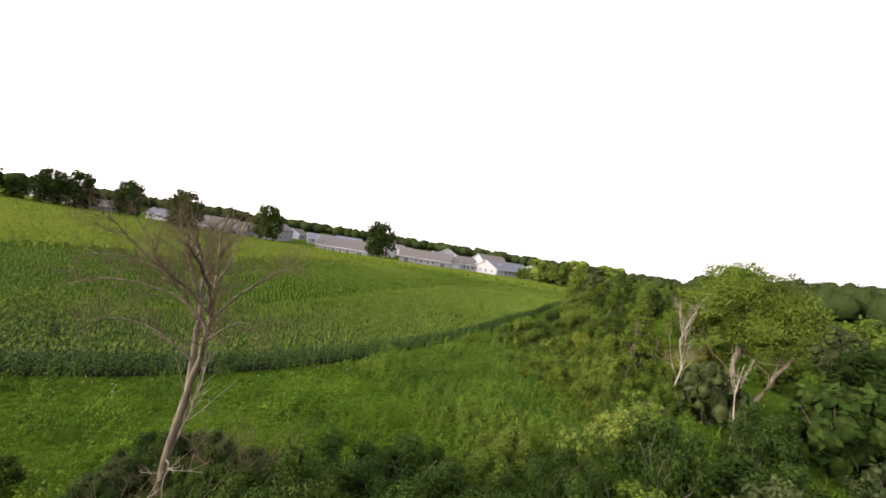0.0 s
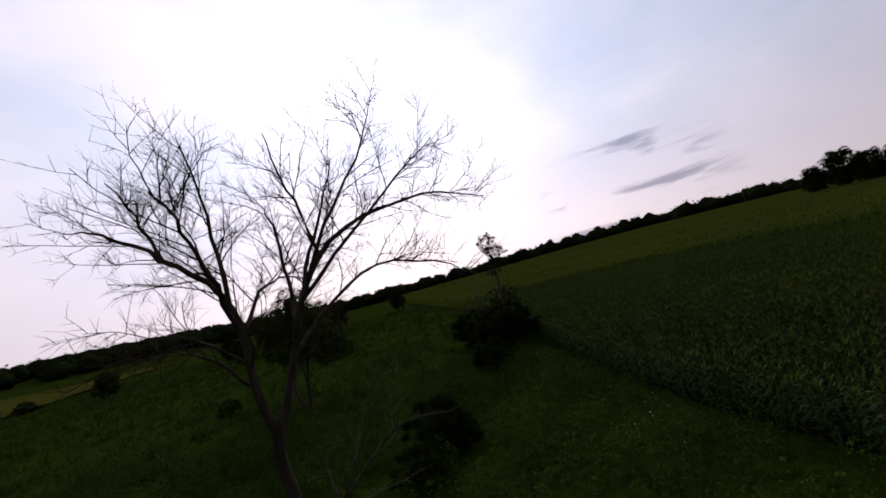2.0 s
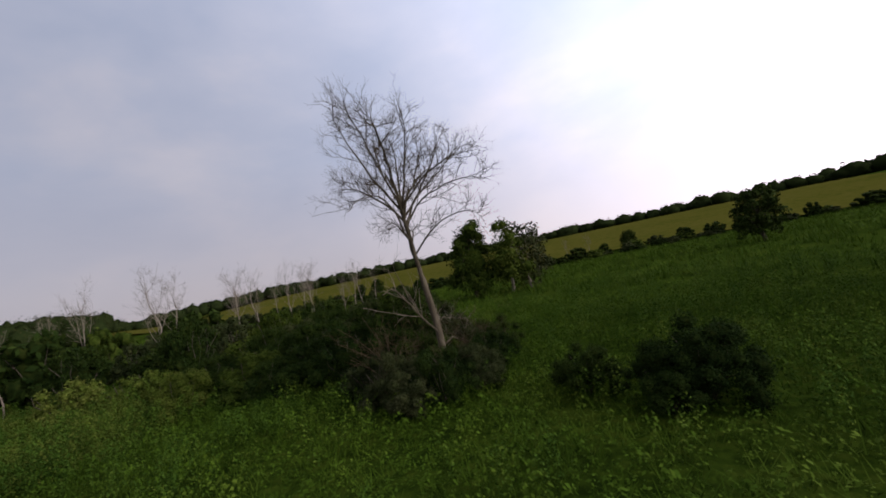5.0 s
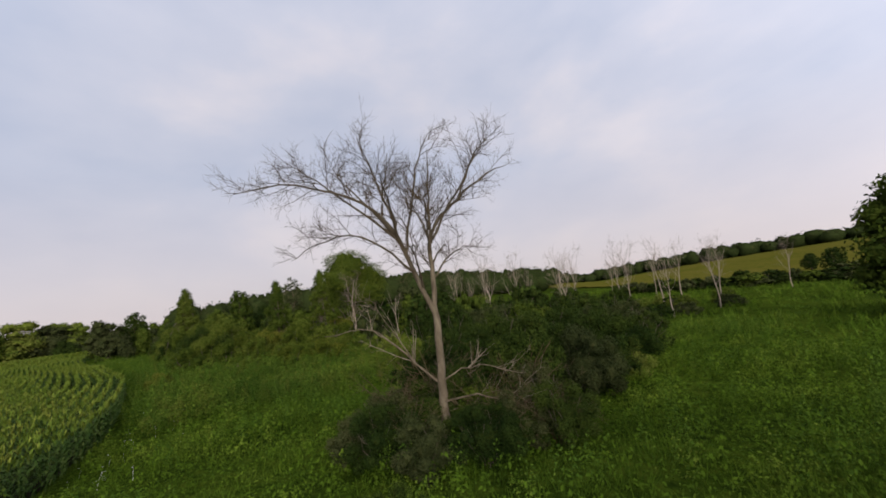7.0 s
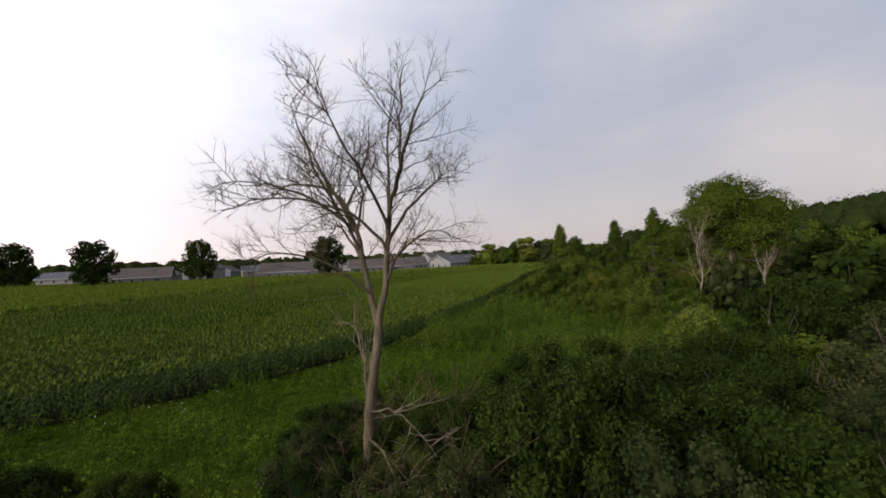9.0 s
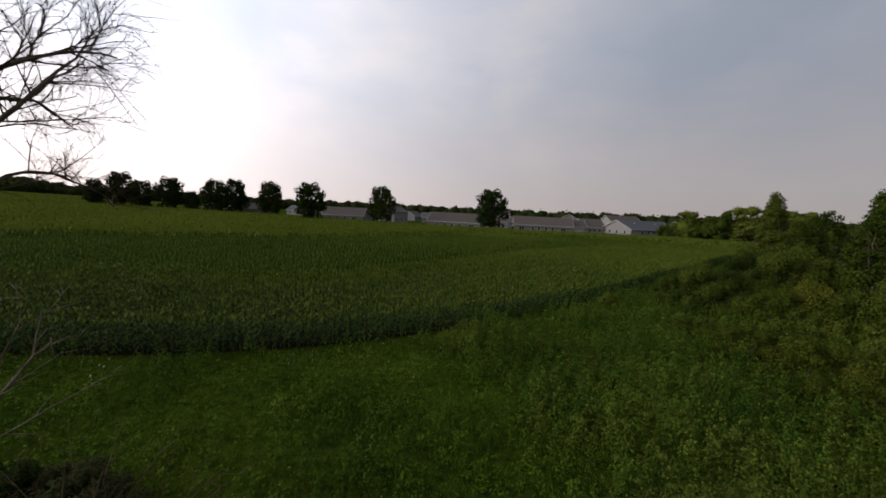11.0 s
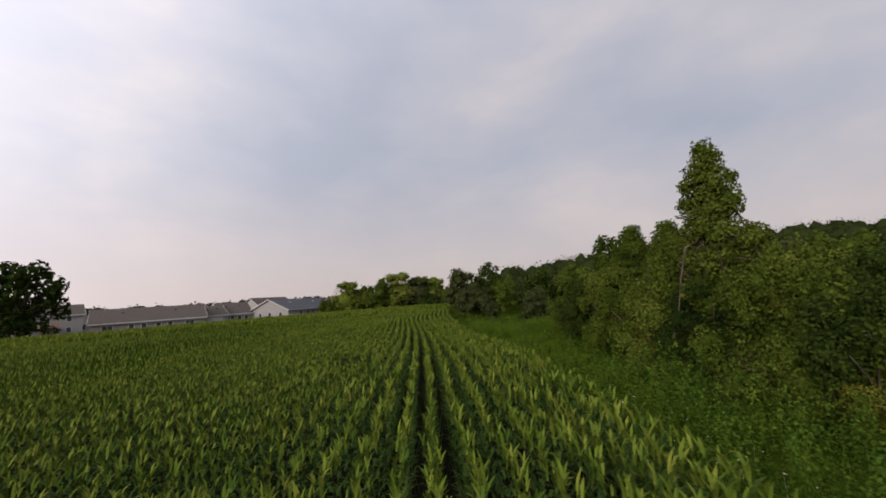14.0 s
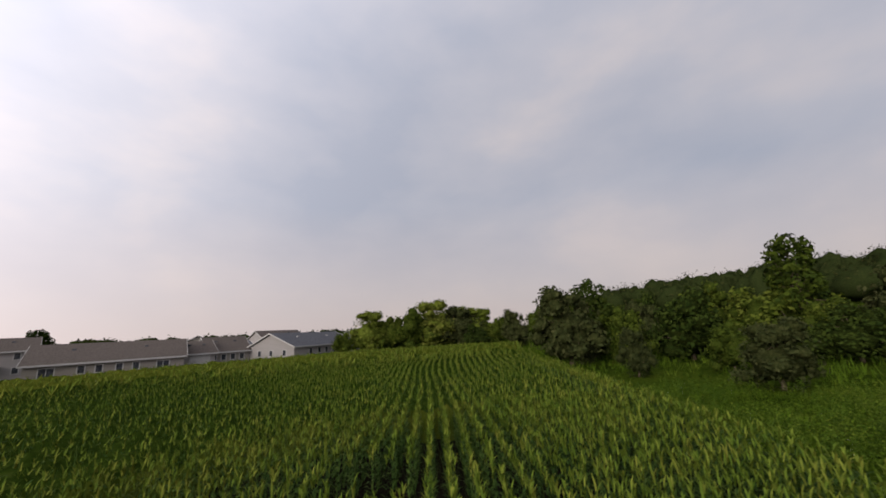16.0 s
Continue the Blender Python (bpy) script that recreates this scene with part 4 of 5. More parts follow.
# thicket round and east of the dead tree: kind, x, y, size, stretch
THICKET = [(0, 1.6, -1.6, 1.0), (1, 0.4, -3.2, .8), (0, 3.0, -3.4, 1.2), (1, 2.4, 0.6, .9), (0, 4.6, -1.2, 1.25), (0, 5.2, -4.6, 1.3), (1, 2.6, -6.0, 1.05), (0, 4.2, -7.6, 1.2), (2, 6.6, -6.6, 1.1),
           (0, 7.0, -2.2, 1.3), (0, 7.4, 0.2, .95), (0, 8.6, -4.6, 1.3), (1, 9.4, -7.4, 1.2), (2, 10.2, -1.2, 1.2), (0, 11.2, -3.8, 1.3), (1, 12.0, -6.6, 1.3), (2, 12.6, 0.6, 1.1), (0, 13.8, -2.2, 1.3), (2, 14.4, -5.0, 1.3),
           (0, 6.4, -9.8, 1.2), (1, 9.0, -10.6, 1.2), (0, 12.0, -10.0, 1.3), (2, 15.4, -8.6, 1.3), (3, 16.2, -0.2, 1.3), (0, 17.2, -3.6, 1.4), (1, 18.0, -7.0, 1.4), (0, 15.0, -12.6, 1.3), (2, 18.6, -11.4, 1.3),
           (3, 20.2, 1.0, 1.4), (3, 21.4, -2.0, 1.3), (0, 22.0, -5.2, 1.4), (1, 21.6, -9.4, 1.4), (0, 20.6, -14.0, 1.3), (2, 24.0, -12.2, 1.4), (3, 24.8, 3.4, 1.3), (0, 26.0, -2.4, 1.5), (1, 27.6, -6.8, 1.5), (0, 27.8, -10.6, 1.5),
           (2, 26.6, 7.2, 1.4), (0, 29.6, 9.0, 1.6), (1, 31.0, 3.0, 1.7), (0, 32.6, -3.2, 1.7), (2, 34.0, -8.4, 1.7), (0, 30.4, -14.6, 1.6), (1, 35.4, -13.8, 1.7), (0, 38.6, -5.0, 1.9), (2, 40.2, -11.6, 1.8),
           (0, 9.6, -14.2, 1.1), (1, 13.0, -15.6, 1.1), (0, 17.6, -17.6, 1.2), (2, 22.4, -18.6, 1.3), (0, 27.4, -20.0, 1.4), (1, 33.0, -20.6, 1.5), (0, 40.0, -19.0, 1.7)]
for kind, x, y, s in THICKET:
    copy_thing((FINE if x < 14.0 and y > -11 else SHRUBS if x < 30 else COARSE[:3] + SHRUBS[3:])[kind], place(None, x, y, s * (.8 + .3 * ((x * 2.3 + y * .7) % 1)), (x * 57 + y * 131) % 360, s * (.72 + .5 * ((x * 1.37 + y * 2.11) % 1)) * (.78 if y > -2.6 and x < 24 else 1.06)))
# low shrubs about the feet of the bleached snags
for k, (x, y) in enumerate([(23.6, -21.4), (25.8, -25.2), (29.2, -24.0), (32.0, -27.6), (22.0, -27.6), (26.4, -31.0), (30.0, -33.4), (33.6, -31.6), (24.6, -35.0), (28.6, -38.6), (20.0, -23.0), (35.6, -36.0), (18.4, -20.2), (32.6, -22.8)]):
    copy_thing(SHRUBS[(1, 2, 0, 3)[k % 4]], place(None, x, y, .8 + .35 * ((k * .37) % 1), k * 77, .6 + .3 * ((k * .53) % 1)))
# hedge before the yellow field
for k in range(84):
    q = k / 83
    x = float(np.interp(q, [0, .25, .5, .75, 1], [74, 44, 6, -40, -100])) + 1.5 * math.sin(k * 2.3)
    y = float(np.interp(q, [0, .25, .5, .75, 1], [-58, -66, -80, -92, -92])) + 2.0 * math.cos(k * 1.7)
    copy_thing(COARSE[(0, 1, 0, 2, 1)[k % 5]], place(None, x, y, 1.5 + .5 * math.sin(k * 1.1), k * 77, 0.95 + .35 * math.sin(k * 1.9)))
# yellow-green bushes among the tall weeds
BACK = [5.4, 4.6, 4.6, 6.0, 7.4]           # how far the bushes stand back from the corn
made = 0
for k in range(260):
    x, y = 20.5 + (k * 7.31) % 18, 5 + (k * 4.77) % 25
    back = float(np.interp(x, [16, 20, 24, 28, 34], BACK)) + 0.8 * ((k * .61) % 1)
    if y < float(edge(x)) - back and made < 84:
        s = (.62 + .55 * ((k * .37) % 1)) * (1.0 + .35 * float(smooth((x - 20) / 10)))
        copy_thing((LEAFY[0], LEAFY[1], LEAFY[0], FINE[2], LEAFY[0])[k % 5], place(None, x, y, s, k * 77, s * (.85 + .5 * ((k * .53) % 1))))
        made += 1
for k, (x, y, s) in enumerate([(36.4, 23.6, 1.6), (34.2, 21.4, 1.5), (35.8, 21.6, 1.9), (38.0, 23.2, 1.8), (32.4, 20.0, 1.4), (30.6, 18.4, 1.3), (33.2, 18.6, 1.7), (28.4, 17.2, 1.2), (39.6, 25.8, 1.7), (41.4, 26.6, 1.9), (37.2, 25.0, 1.3), (43.6, 28.4, 1.7), (46.0, 29.4, 1.8), (49.0, 31.6, 1.6), (52.0, 33.4, 1.6)]):
    copy_thing((FINE[2], FINE[0], LEAFY[1])[k % 3], place(None, x, y, s, k * 51, s * 1.2, .25))
LEAFY[0].matrix_basis, LEAFY[1].matrix_basis = place(None, 20.0, 18.0, .7), place(None, 25.5, 20.0, .7)
# lone bushes west of the tree and along the corn
for kind, x, y, s in [(0, -7.2, 2.6, .8), (0, -4.7, 1.7, .55), (0, -16.0, 7.0, .8), (0, -19.6, 8.6, 1.2), (1, -22.0, 8.2, 1.5), (0, -21.0, 9.8, 1.4), (0, -24.6, 7.8, 1.3), (1, -23.2, 9.8, 1.6), (1, -1.3, 0.7, .7), (0, -1.6, -0.9, .65), (0, -0.6, 1.7, .7), (1, -0.6, -2.2, .75), (0, -1.2, -3.3, .7), (1, 0.3, 2.4, .65), (0, 0.9, 0.2, .75), (2, -24.6, -12.6, .6)]:
    copy_thing((FINE if x > -12 else SHRUBS)[kind], place(None, x, y, s, (x * 57 + y * 131) % 360))
for i, (x, y, s) in enumerate([(-6.4, 3.2, .55), (1.2, 1.6, .8), (0.4, -1.2, .65), (4.6, -9.2, .8)]):
    FINE[i].matrix_basis = place(None, x, y, s, 70 * i)
for i, (x, y, s) in enumerate([(44.0, -26.0, 1.5), (48.0, -8.0, 1.6), (43.0, -2.0, 1.4)]):
    COARSE[i].matrix_basis = place(None, x, y, s, 55 * i)
for i, (x, y, s) in enumerate([(26.0, -23.0, 1.3), (36.0, -24.0, 1.4), (24.0, 10.0, 1.0), (22.0, 14.0, .7)]):
    SHRUBS[i].matrix_basis = place(None, x, y, s, 40 * i)

# bare brown brush round the foot of the dead tree
def bare_bush(x, y, high, seed):
    rr = np.random.default_rng(seed)
    root = tagged(new("dead_shrub"), "bare brown twiggy brush standing in rough grass", "shrub")
    root.matrix_basis = pose(x, y, float(land(x, y)))
    fine = []
    for i in range(9):
        a, w = 6.28 * i / 9 + rr.normal() * .3, high * rr.uniform(.25, .75)
        top = (w * math.cos(a), w * math.sin(a), high * rr.uniform(.55, 1.0))
        line = smooth_line([(.06 * math.cos(a), .06 * math.sin(a), -.15), (top[0] * .35, top[1] * .35, top[2] * .55), top])
        v, f = tube(line, np.linspace(.016, .006, len(line)), 5)
        link_mesh("stem", v, f, BRUSH_BROWN, root, smooth_shade=True)
        grow(line, .016, rr, fine, 0, .1, .55, 1, .6)
    v, f = stack([tube(p, q, s) for p, q, s in fine])
    tagged(link_mesh("twig_crown", v, f, BRUSH_BROWN, root), kind="stuff")
    return root


BRUSH = bare_bush(0.9, -0.9, 2.3, 91)
for x, y, s, t in [(-0.9, -1.5, .9, 50), (1.5, 1.2, 1.0, 130), (-0.4, 1.0, .75, 220), (0.6, -2.6, 1.1, 300), (2.2, -0.2, 1.2, 10), (-1.2, -3.0, .8, 80)]:
    copy_thing(BRUSH, place(None, x, y, s, t))
for k in range(12):
    x = 30.0 + .9 * k
    copy_thing(BRUSH, place(None, x, float(edge(x)) - float(np.interp(x, [16, 20, 24, 28, 34], BACK)) - .7 * ((k * .61) % 1), .62 + .25 * ((k * .37) % 1), k * 83))

# ---------------------------------------------------------------- trees
r = np.random.default_rng(21)
# young cottonwoods along the edge of the corn
def poplar(x, y, h, w, seed, mat=LEAF_MID):
    rr = np.random.default_rng(seed)
    bl = []
    for q, k in ((.965, .17), (.93, .23), (.89, .28), (.85, .31), (.81, .34), (.76, .37), (.7, .41), (.62, .46), (.52, .5)):
        bl.append((rr.normal() * .04 * w, rr.normal() * .04 * w, h * q, w * k, w * k, h * .045))
    for i in range(44):
        a, q = rr.uniform(0, 6.28), rr.uniform(.04, .84)
        d = w * rr.uniform(.3, 1.1) * (1.12 - .98 * q)
        k = w * rr.uniform(.12, .26) * (1.1 - .4 * q)
        bl.append((d * math.cos(a), d * math.sin(a), h * q, k, k, k * rr.uniform(.8, 1.25)))
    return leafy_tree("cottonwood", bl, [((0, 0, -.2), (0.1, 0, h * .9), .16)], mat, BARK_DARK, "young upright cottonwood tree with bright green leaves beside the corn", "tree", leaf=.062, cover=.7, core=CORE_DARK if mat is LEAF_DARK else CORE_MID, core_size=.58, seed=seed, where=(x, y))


poplar(38.2, 24.8, 9.3, 2.3, 31)
poplar(31.5, 12.7, 8.6, 2.0, 32)
poplar(29.2, 7.8, 9.0, 1.9, 33)
poplar(46.6, 28.6, 7.6, 2.9, 34)
poplar(42.6, 26.4, 7.0, 2.8, 35)
poplar(50.6, 31.0, 6.0, 2.4, 36)
poplar(36.4, 23.2, 4.7, 2.2, 37)
# the large round tree among the bleached snags
leafy_tree("willow_tree", [(0, 0, 9.6, 2.8, 2.8, 2.2), (2.4, -2.2, 8.2, 2.5, 2.5, 1.9), (-1.8, 1.0, 8.0, 2.2, 2.2, 1.8), (0.6, -1.6, 6.6, 2.6, 2.6, 1.8), (-2.2, 2.6, 6.0, 1.6, 1.6, 1.5)],
           [((0, 0, -.2), (0.3, -0.3, 5.5), .30), ((.6, -1.2, -.2), (2.2, -3.0, 5.0), .22)], LEAF_MID, BARK, "large round-crowned willow over the thicket", "tree", size=1.02, leaf=.08, cover=.8, core=CORE_MID, core_size=.74, seed=41, where=(37.5, 5.6))
# spreading tree west of the meadow with a leaning double trunk
leafy_tree("meadow_tree", [(0.6, 0.6, 8.3, 1.3, 1.3, 1.2), (-1.6, -1.8, 7.2, 1.5, 1.5, 1.3), (1.9, 2.2, 6.9, 1.4, 1.4, 1.2), (-0.4, 0.2, 6.9, 1.8, 1.8, 1.4), (-3.0, -2.6, 6.2, 1.2, 1.2, 1.0), (2.4, 3.2, 5.4, 1.4, 1.4, 1.0), (0.4, 1.8, 5.4, 1.6, 1.6, 1.2), (-1.4, -0.6, 5.3, 1.4, 1.4, 1.1), (1.4, 0.2, 4.9, 1.3, 1.3, 1.0), (-2.4, -2.2, 4.9, 1.1, 1.1, .9), (2.9, 4.0, 4.3, 1.0, 1.0, .8), (0.9, 2.6, 4.0, 1.1, 1.1, .8)],
           [((0, 0, -.2), (-1.9, -1.6, 4.8), .15), ((.3, .2, -.2), (.9, 1.2, 5.2), .13), ((.1, .3, -.2), (-.3, .3, 5.6), .10)], LEAF_MID, BARK_DARK, "broad tree with a leaning double trunk in the meadow", "tree", seed=42, size=.86, where=(-19.4, -5.4), leaf=.085, cover=.75, core=CORE_MID, core_size=.42)
leafy_tree("hedge_tree", [(0, 0, 8.3, .9, .9, .8), (.4, .3, 7.4, .9, .9, .6), (-.2, 0, 6.2, .7, .7, .8), (0, .2, 3.0, 1.3, 1.3, 1.5)],
           [((0, 0, -.2), (0, 0, 7.6), .14)], LEAF_DARK, BARK_DARK, "thin sparse tree beside the end of the corn", "tree", seed=43, where=(-24.6, 10.6), leaf=.13, cover=.45)
# paired trees in front of the yellow field
leafy_tree("field_tree", bush_body(r, 3.4, 10.2, 26), [((0, 0, -.2), (.2, 0, 6.5), .26)], LEAF_MID, BARK, "full green tree before the yellow field", "tree", seed=44, where=(6.8, -31.4), leaf=.16, cover=.45, core=CORE_MID, core_size=.6)
leafy_tree("field_tree", bush_body(r, 3.0, 9.0, 24), [((0, 0, -.2), (-.8, .4, 5.5), .22)], LEAF_MID, BARK_PALE, "green tree with a pale leaning trunk before the yellow field", "tree", seed=45, where=(2.6, -31.4), leaf=.16, cover=.45, core=CORE_MID, core_size=.6)
leafy_tree("field_tree", bush_body(r, 3.0, 8.8, 20), [((0, 0, -.2), (.5, .4, 5.5), .22)], LEAF_OLIVE, BARK_PALE, "half-bare grey-green tree before the yellow field", "tree", seed=48, where=(0.6, -33.4), leaf=.2, cover=.4)
OAK = leafy_tree("oak_tree", crown_body(r, 5.2, 0.8, 11.4, 36), [((0, 0, -.3), (.1, 0, 6.0), .42)], LEAF_DARK, BARK_DARK, "dark rounded oak standing alone", "tree", cover=.7, seed=46, size=.62, where=(-26.7, -44.0), leaf=.34)
BIG = leafy_tree("maple_tree", crown_body(r, 6.2, 1.2, 15.0, 48), [((0, 0, -.3), (.1, 0, 7.0), .5)], LEAF_DARK, BARK_DARK, "large dark round-crowned maple at the edge of the corn", "tree", cover=.7, seed=47, where=(36.0, 121.2), leaf=.4)
for x, y, s, t in [(-.9, 130, .95, 60), (-25.6, 131, .95, 20), (-47.3, 158, 1.0, 100), (-61.3, 158, 1.0, 150), (-69, 158, .95, 260), (-86.7, 160, .95, 210), (-79, 161, .6, 70), (-97, 160, .8, 10), (-104.5, 159, 1.0, 45), (-113, 158, .75, 80), (67, 262, .95, 50), (149, 156, .62, 20)]:
    copy_thing(BIG, place(None, x, y, s, t))
for x, y, s, t in [(-18.0, -95, .75, 30), (58, -98, .8, 90), (72, -110, .7, 10), (-60, -70, .8, 200), (-72, -55, .75, 20), (-80, -36, .8, 70), (-66, -28, .7, 120), (-95, -15, .9, 10), (-110, 0, .9, 70)]:
    copy_thing(OAK, place(None, x, y, s, t))

# ---------------------------------------------------------------- bleached snags
def snag(x, y, h, seed, fork=0.4, lean=(0.0, 0.0), turn=0.0, twig=.8):
    rr = np.random.default_rng(seed)
    spine = [np.array([0, 0, -.3])] + [np.array([lean[0] * q + rr.normal() * .02 * h, lean[1] * q + rr.normal() * .02 * h, h * q * .9]) for q in (.22, .45, .7, 1.0)]
    tr = ([tuple(q) for q in spine], .0088 * h + .008, .010)
    li = []
    for i in range(8):
        a = 2.4 * i + rr.uniform(-.4, .4)
        q = fork * .8 + (.82 - fork * .8) * i / 7
        z0 = h * .9 * q
        k = min(int(np.searchsorted([p[2] for p in spine], z0)), 4)
        t = (z0 - spine[k - 1][2]) / (spine[k][2] - spine[k - 1][2])
        p0 = spine[k - 1] + (spine[k] - spine[k - 1]) * t
        w, up = h * rr.uniform(.08, .18) * (1.25 - .6 * q), h * rr.uniform(.26, .44) * (1.25 - .55 * q)
        d = np.array([math.cos(a), math.sin(a), 0])
        li.append(([tuple(p0), tuple(p0 + d * w * .55 + np.array([0, 0, up * .35])), tuple(p0 + d * w + np.array([0, 0, up]))], .0027 * h * (1.2 - .5 * q), .005))
    return dead_tree("snag", x, y, tr, li, "bleached bare dead tree standing in the thicket", BARK_PALE, seed, twig, turn, deepest=1, dense=.8, twig_bark=WEATHERED)


snag(29.4, 4.9, 8.4, 61, .3, (.6, -.4))
snag(28.6, 0.3, 5.6, 62, .75, (.2, .1), twig=.2)
snag(29.9, -10.5, 9.6, 63, .35, (.4, .5))
snag(27.0, -18.0, 8.0, 64, .4, (-.3, .4))
snag(35.3, -7.3, 8.6, 65, .4, (.2, -.3))
SN = snag(47.0, -49.0, 9.8, 66, .45)
for x, y, s, t in [(34.9, -15, 1.1, 40), (31, -19.5, 1.0, 120), (30.3, -26.5, 1.05, 250), (24.3, -33.9, .9, 200), (25.1, -24, .95, 310), (21.6, -26, .75, 90), (32.7, -34, 1.05, 170), (28.0, -38, .95, 20), (36.5, -24, 1.1, 300), (57, -52, 1.0, 300), (62, -46, .9, 60), (36, -58, .9, 10), (3.0, -72, 1.05, 80), (-3, -84, .7, 140), (-8, -86, .7, 20), (-22.6, 10.4, .7, 20), (-27, 9.4, .65, 100), (84, 26, 1.25, 0), (72, -22, 1.0, 200), (56, -14, .9, 33), (48, -22, .9, 77)]:
    copy_thing(SN, place(None, x, y, s * .86, t))

# ---------------------------------------------------------------- overgrown hillside east of the field
HILL = leafy_tree("hillside_tree", bush_body(r, 4.2, 8.2, 22), [((0, 0, -.3), (.1, 0, 4.5), .25)], LEAF_OLIVE, BARK, "bushy olive-green tree on the overgrown slope", "tree", seed=51, cover=.3, core=CORE_OLIVE, where=(76, 57), leaf=.22)
HILL2 = leafy_tree("hillside_tree", bush_body(r, 4.4, 6.6, 20), [((0, 0, -.3), (.1, 0, 4.0), .22)], LEAF_DARK, BARK, "bushy dark green tree on the overgrown slope", "tree", seed=52, cover=.3, core=CORE_DARK, where=(82, 47), leaf=.22)
HILL3 = leafy_tree("hillside_tree", bush_body(r, 4.0, 7.4, 18), [((0, 0, -.3), (.1, 0, 4.0), .22)], LEAF_MID, BARK, "bushy mid-green tree on the overgrown slope", "tree", seed=56, cover=.3, core=CORE_MID, where=(84, 57), leaf=.22)
for k, (x, y, s) in enumerate([(70, 50, .75), (74, 44, .7), (79, 52, .9), (86, 62, .85), (90, 52, 1.0), (92, 40, 1.15), (86, 36, 1.0), (80, 36, .8), (95, 60, 1.0), (100, 68, .9), (98, 46, 1.1), (102, 54, 1.1), (66, 42, .6), (68, 36, .55), (60, 33, .5), (56, 29, .45),
                               (108, 78, .9), (112, 66, 1.0), (116, 86, .8), (106, 86, .7), (118, 92, .75), (124, 80, .95), (130, 90, .9), (104, 36, 1.2), (96, 28, 1.1), (88, 24, 1.0), (78, 26, .8), (70, 24, .8), (62, 20, .8), (54, 16, .8), (50, 8, .8), (56, 2, .9), (64, 8, .9), (72, 12, 1.0), (48, -3, .8), (60, -10, .9), (70, -4, 1.0), (80, 4, 1.1), (90, 12, 1.2)]):
    low = .62 + .3 * ((k * .39) % 1) if y > 28 and x < 96 else 1.0
    copy_thing((HILL, HILL3, HILL3, HILL2)[k % 4], place(None, x, y, s * low * (.8 + .4 * ((k * .57) % 1)), k * 67, s * low))


LIGHT = leafy_tree("field_end_tree", bush_body(r, 5.0, 10.8, 28), [((0, 0, -.3), (.1, 0, 5.5), .3)], LEAF_LIGHT, BARK, "broad light green tree beyond the end of the corn", "tree", seed=53, cover=.3, core=CORE_LIGHT, where=(133, 109), leaf=.24)
for k, (x, y, s) in enumerate([(99, 111, .9), (104, 108, 1.05), (108, 104, 1.15), (112, 101, 1.1), (116, 97, 1.0), (119, 93, .8), (107, 114, 1.1), (94, 113, .6), (126, 106, .85), (140, 111, 1.0), (147, 114, .95), (120, 102, .65), (136, 118, 1.05), (153, 120, .8), (127, 98, .7)]):
    copy_thing((LIGHT, HILL3, HILL3, LIGHT, HILL)[k % 5], place(None, x, y, s * (1.2, 1.25, 1.4, 1.15, 1.45)[k % 5], k * 67, s * (1, 1.05, 1.2, .95, 1.2)[k % 5]))


leafy_tree("slope_tree", crown_body(r, 3.0, 4.5, 14.0, 20), [((0, 0, -.3), (.3, 0, 9.0), .28)], LEAF_OLIVE, BARK, "tall thin-leaved tree on the slope", "tree", seed=54, where=(87.6, 23.5), leaf=.3, cover=.5)
leafy_tree("slope_tree", crown_body(r, 3.8, 1.0, 12.4, 26), [((0, 0, -.3), (.3, 0, 7.0), .28)], LEAF_MID, BARK, "rounded green tree on the slope", "tree", seed=55, where=(91.2, 37.2), leaf=.3, cover=1.0)


leafy_tree("slope_tree", crown_body(r, 3.4, 2.0, 9.6, 22), [((0, 0, -.3), (.2, 0, 6.0), .24)], LEAF_DARK, BARK, "dark clumped tree rising over the slope bushes", "tree", seed=57, where=(83.4, 56.7), leaf=.24, cover=.6)


def far_woods(name, spots, label, size=(3.5, 6.0), tall=(8, 13), leaf=.75, per=40, core=.92):
    """A far wood as rounded tree masses with leaf clumps and an uneven top."""
    V, F, blobs, o = [], [], [], 0
    rr = np.random.default_rng(len(spots))
    for x, y in spots:
        h, w = rr.uniform(*tall), rr.uniform(*size)
        z = float(land(x, y))
        blobs.append((x, y, z + h * .45, w, w, h * .52))
        d = rr.normal(size=(per, 3))
        d /= np.linalg.norm(d, axis=1)[:, None]
        d[:, 2] = np.abs(d[:, 2] + .2)
        c = np.array([x, y, z + h * .5]) + d * np.array([w, w, h * .5]) * rr.uniform(.76, 1.0, (per, 1))
        v, f = leaves(c, d * 1.2 + np.array([0, 0, .5]), leaf * w / 4, rr, .8)
        V.append(v)
        F.append(f + o)
        o += len(v)
    ob = foliage_mesh(name, blobs, np.concatenate(V), np.concatenate(F), WOODS, CORE_WOODS, core, rr, None)
    return tagged(ob, label, "woods", kind="stuff")


def belt(az0, az1, r0, r1, n, seed):
    rr = np.random.default_rng(seed)
    a, d = np.radians(rr.uniform(az0, az1, n)), rr.uniform(r0, r1, n)
    return np.stack([15 + d * np.sin(a), 15 + d * np.cos(a)], 1)


far_woods("far_woods", belt(118, 245, 430, 520, 620, 1), "dark far woods along the top of the slope", (5, 9), (9, 14), .75, 14)
far_woods("far_woods", belt(225, 318, 330, 460, 420, 2), "dark far woods beyond the meadow", (5, 9), (8, 13), .75, 14)
far_woods("far_woods", belt(318, 420, 420, 560, 520, 3), "far tree line beyond the houses", (5, 9), (9, 14), .75, 14)
far_woods("hill_woods", belt(64, 122, 150, 330, 1100, 4), "green woods covering the far hill", (2.6, 6.0), (4, 11.5), .28, 110, .86)


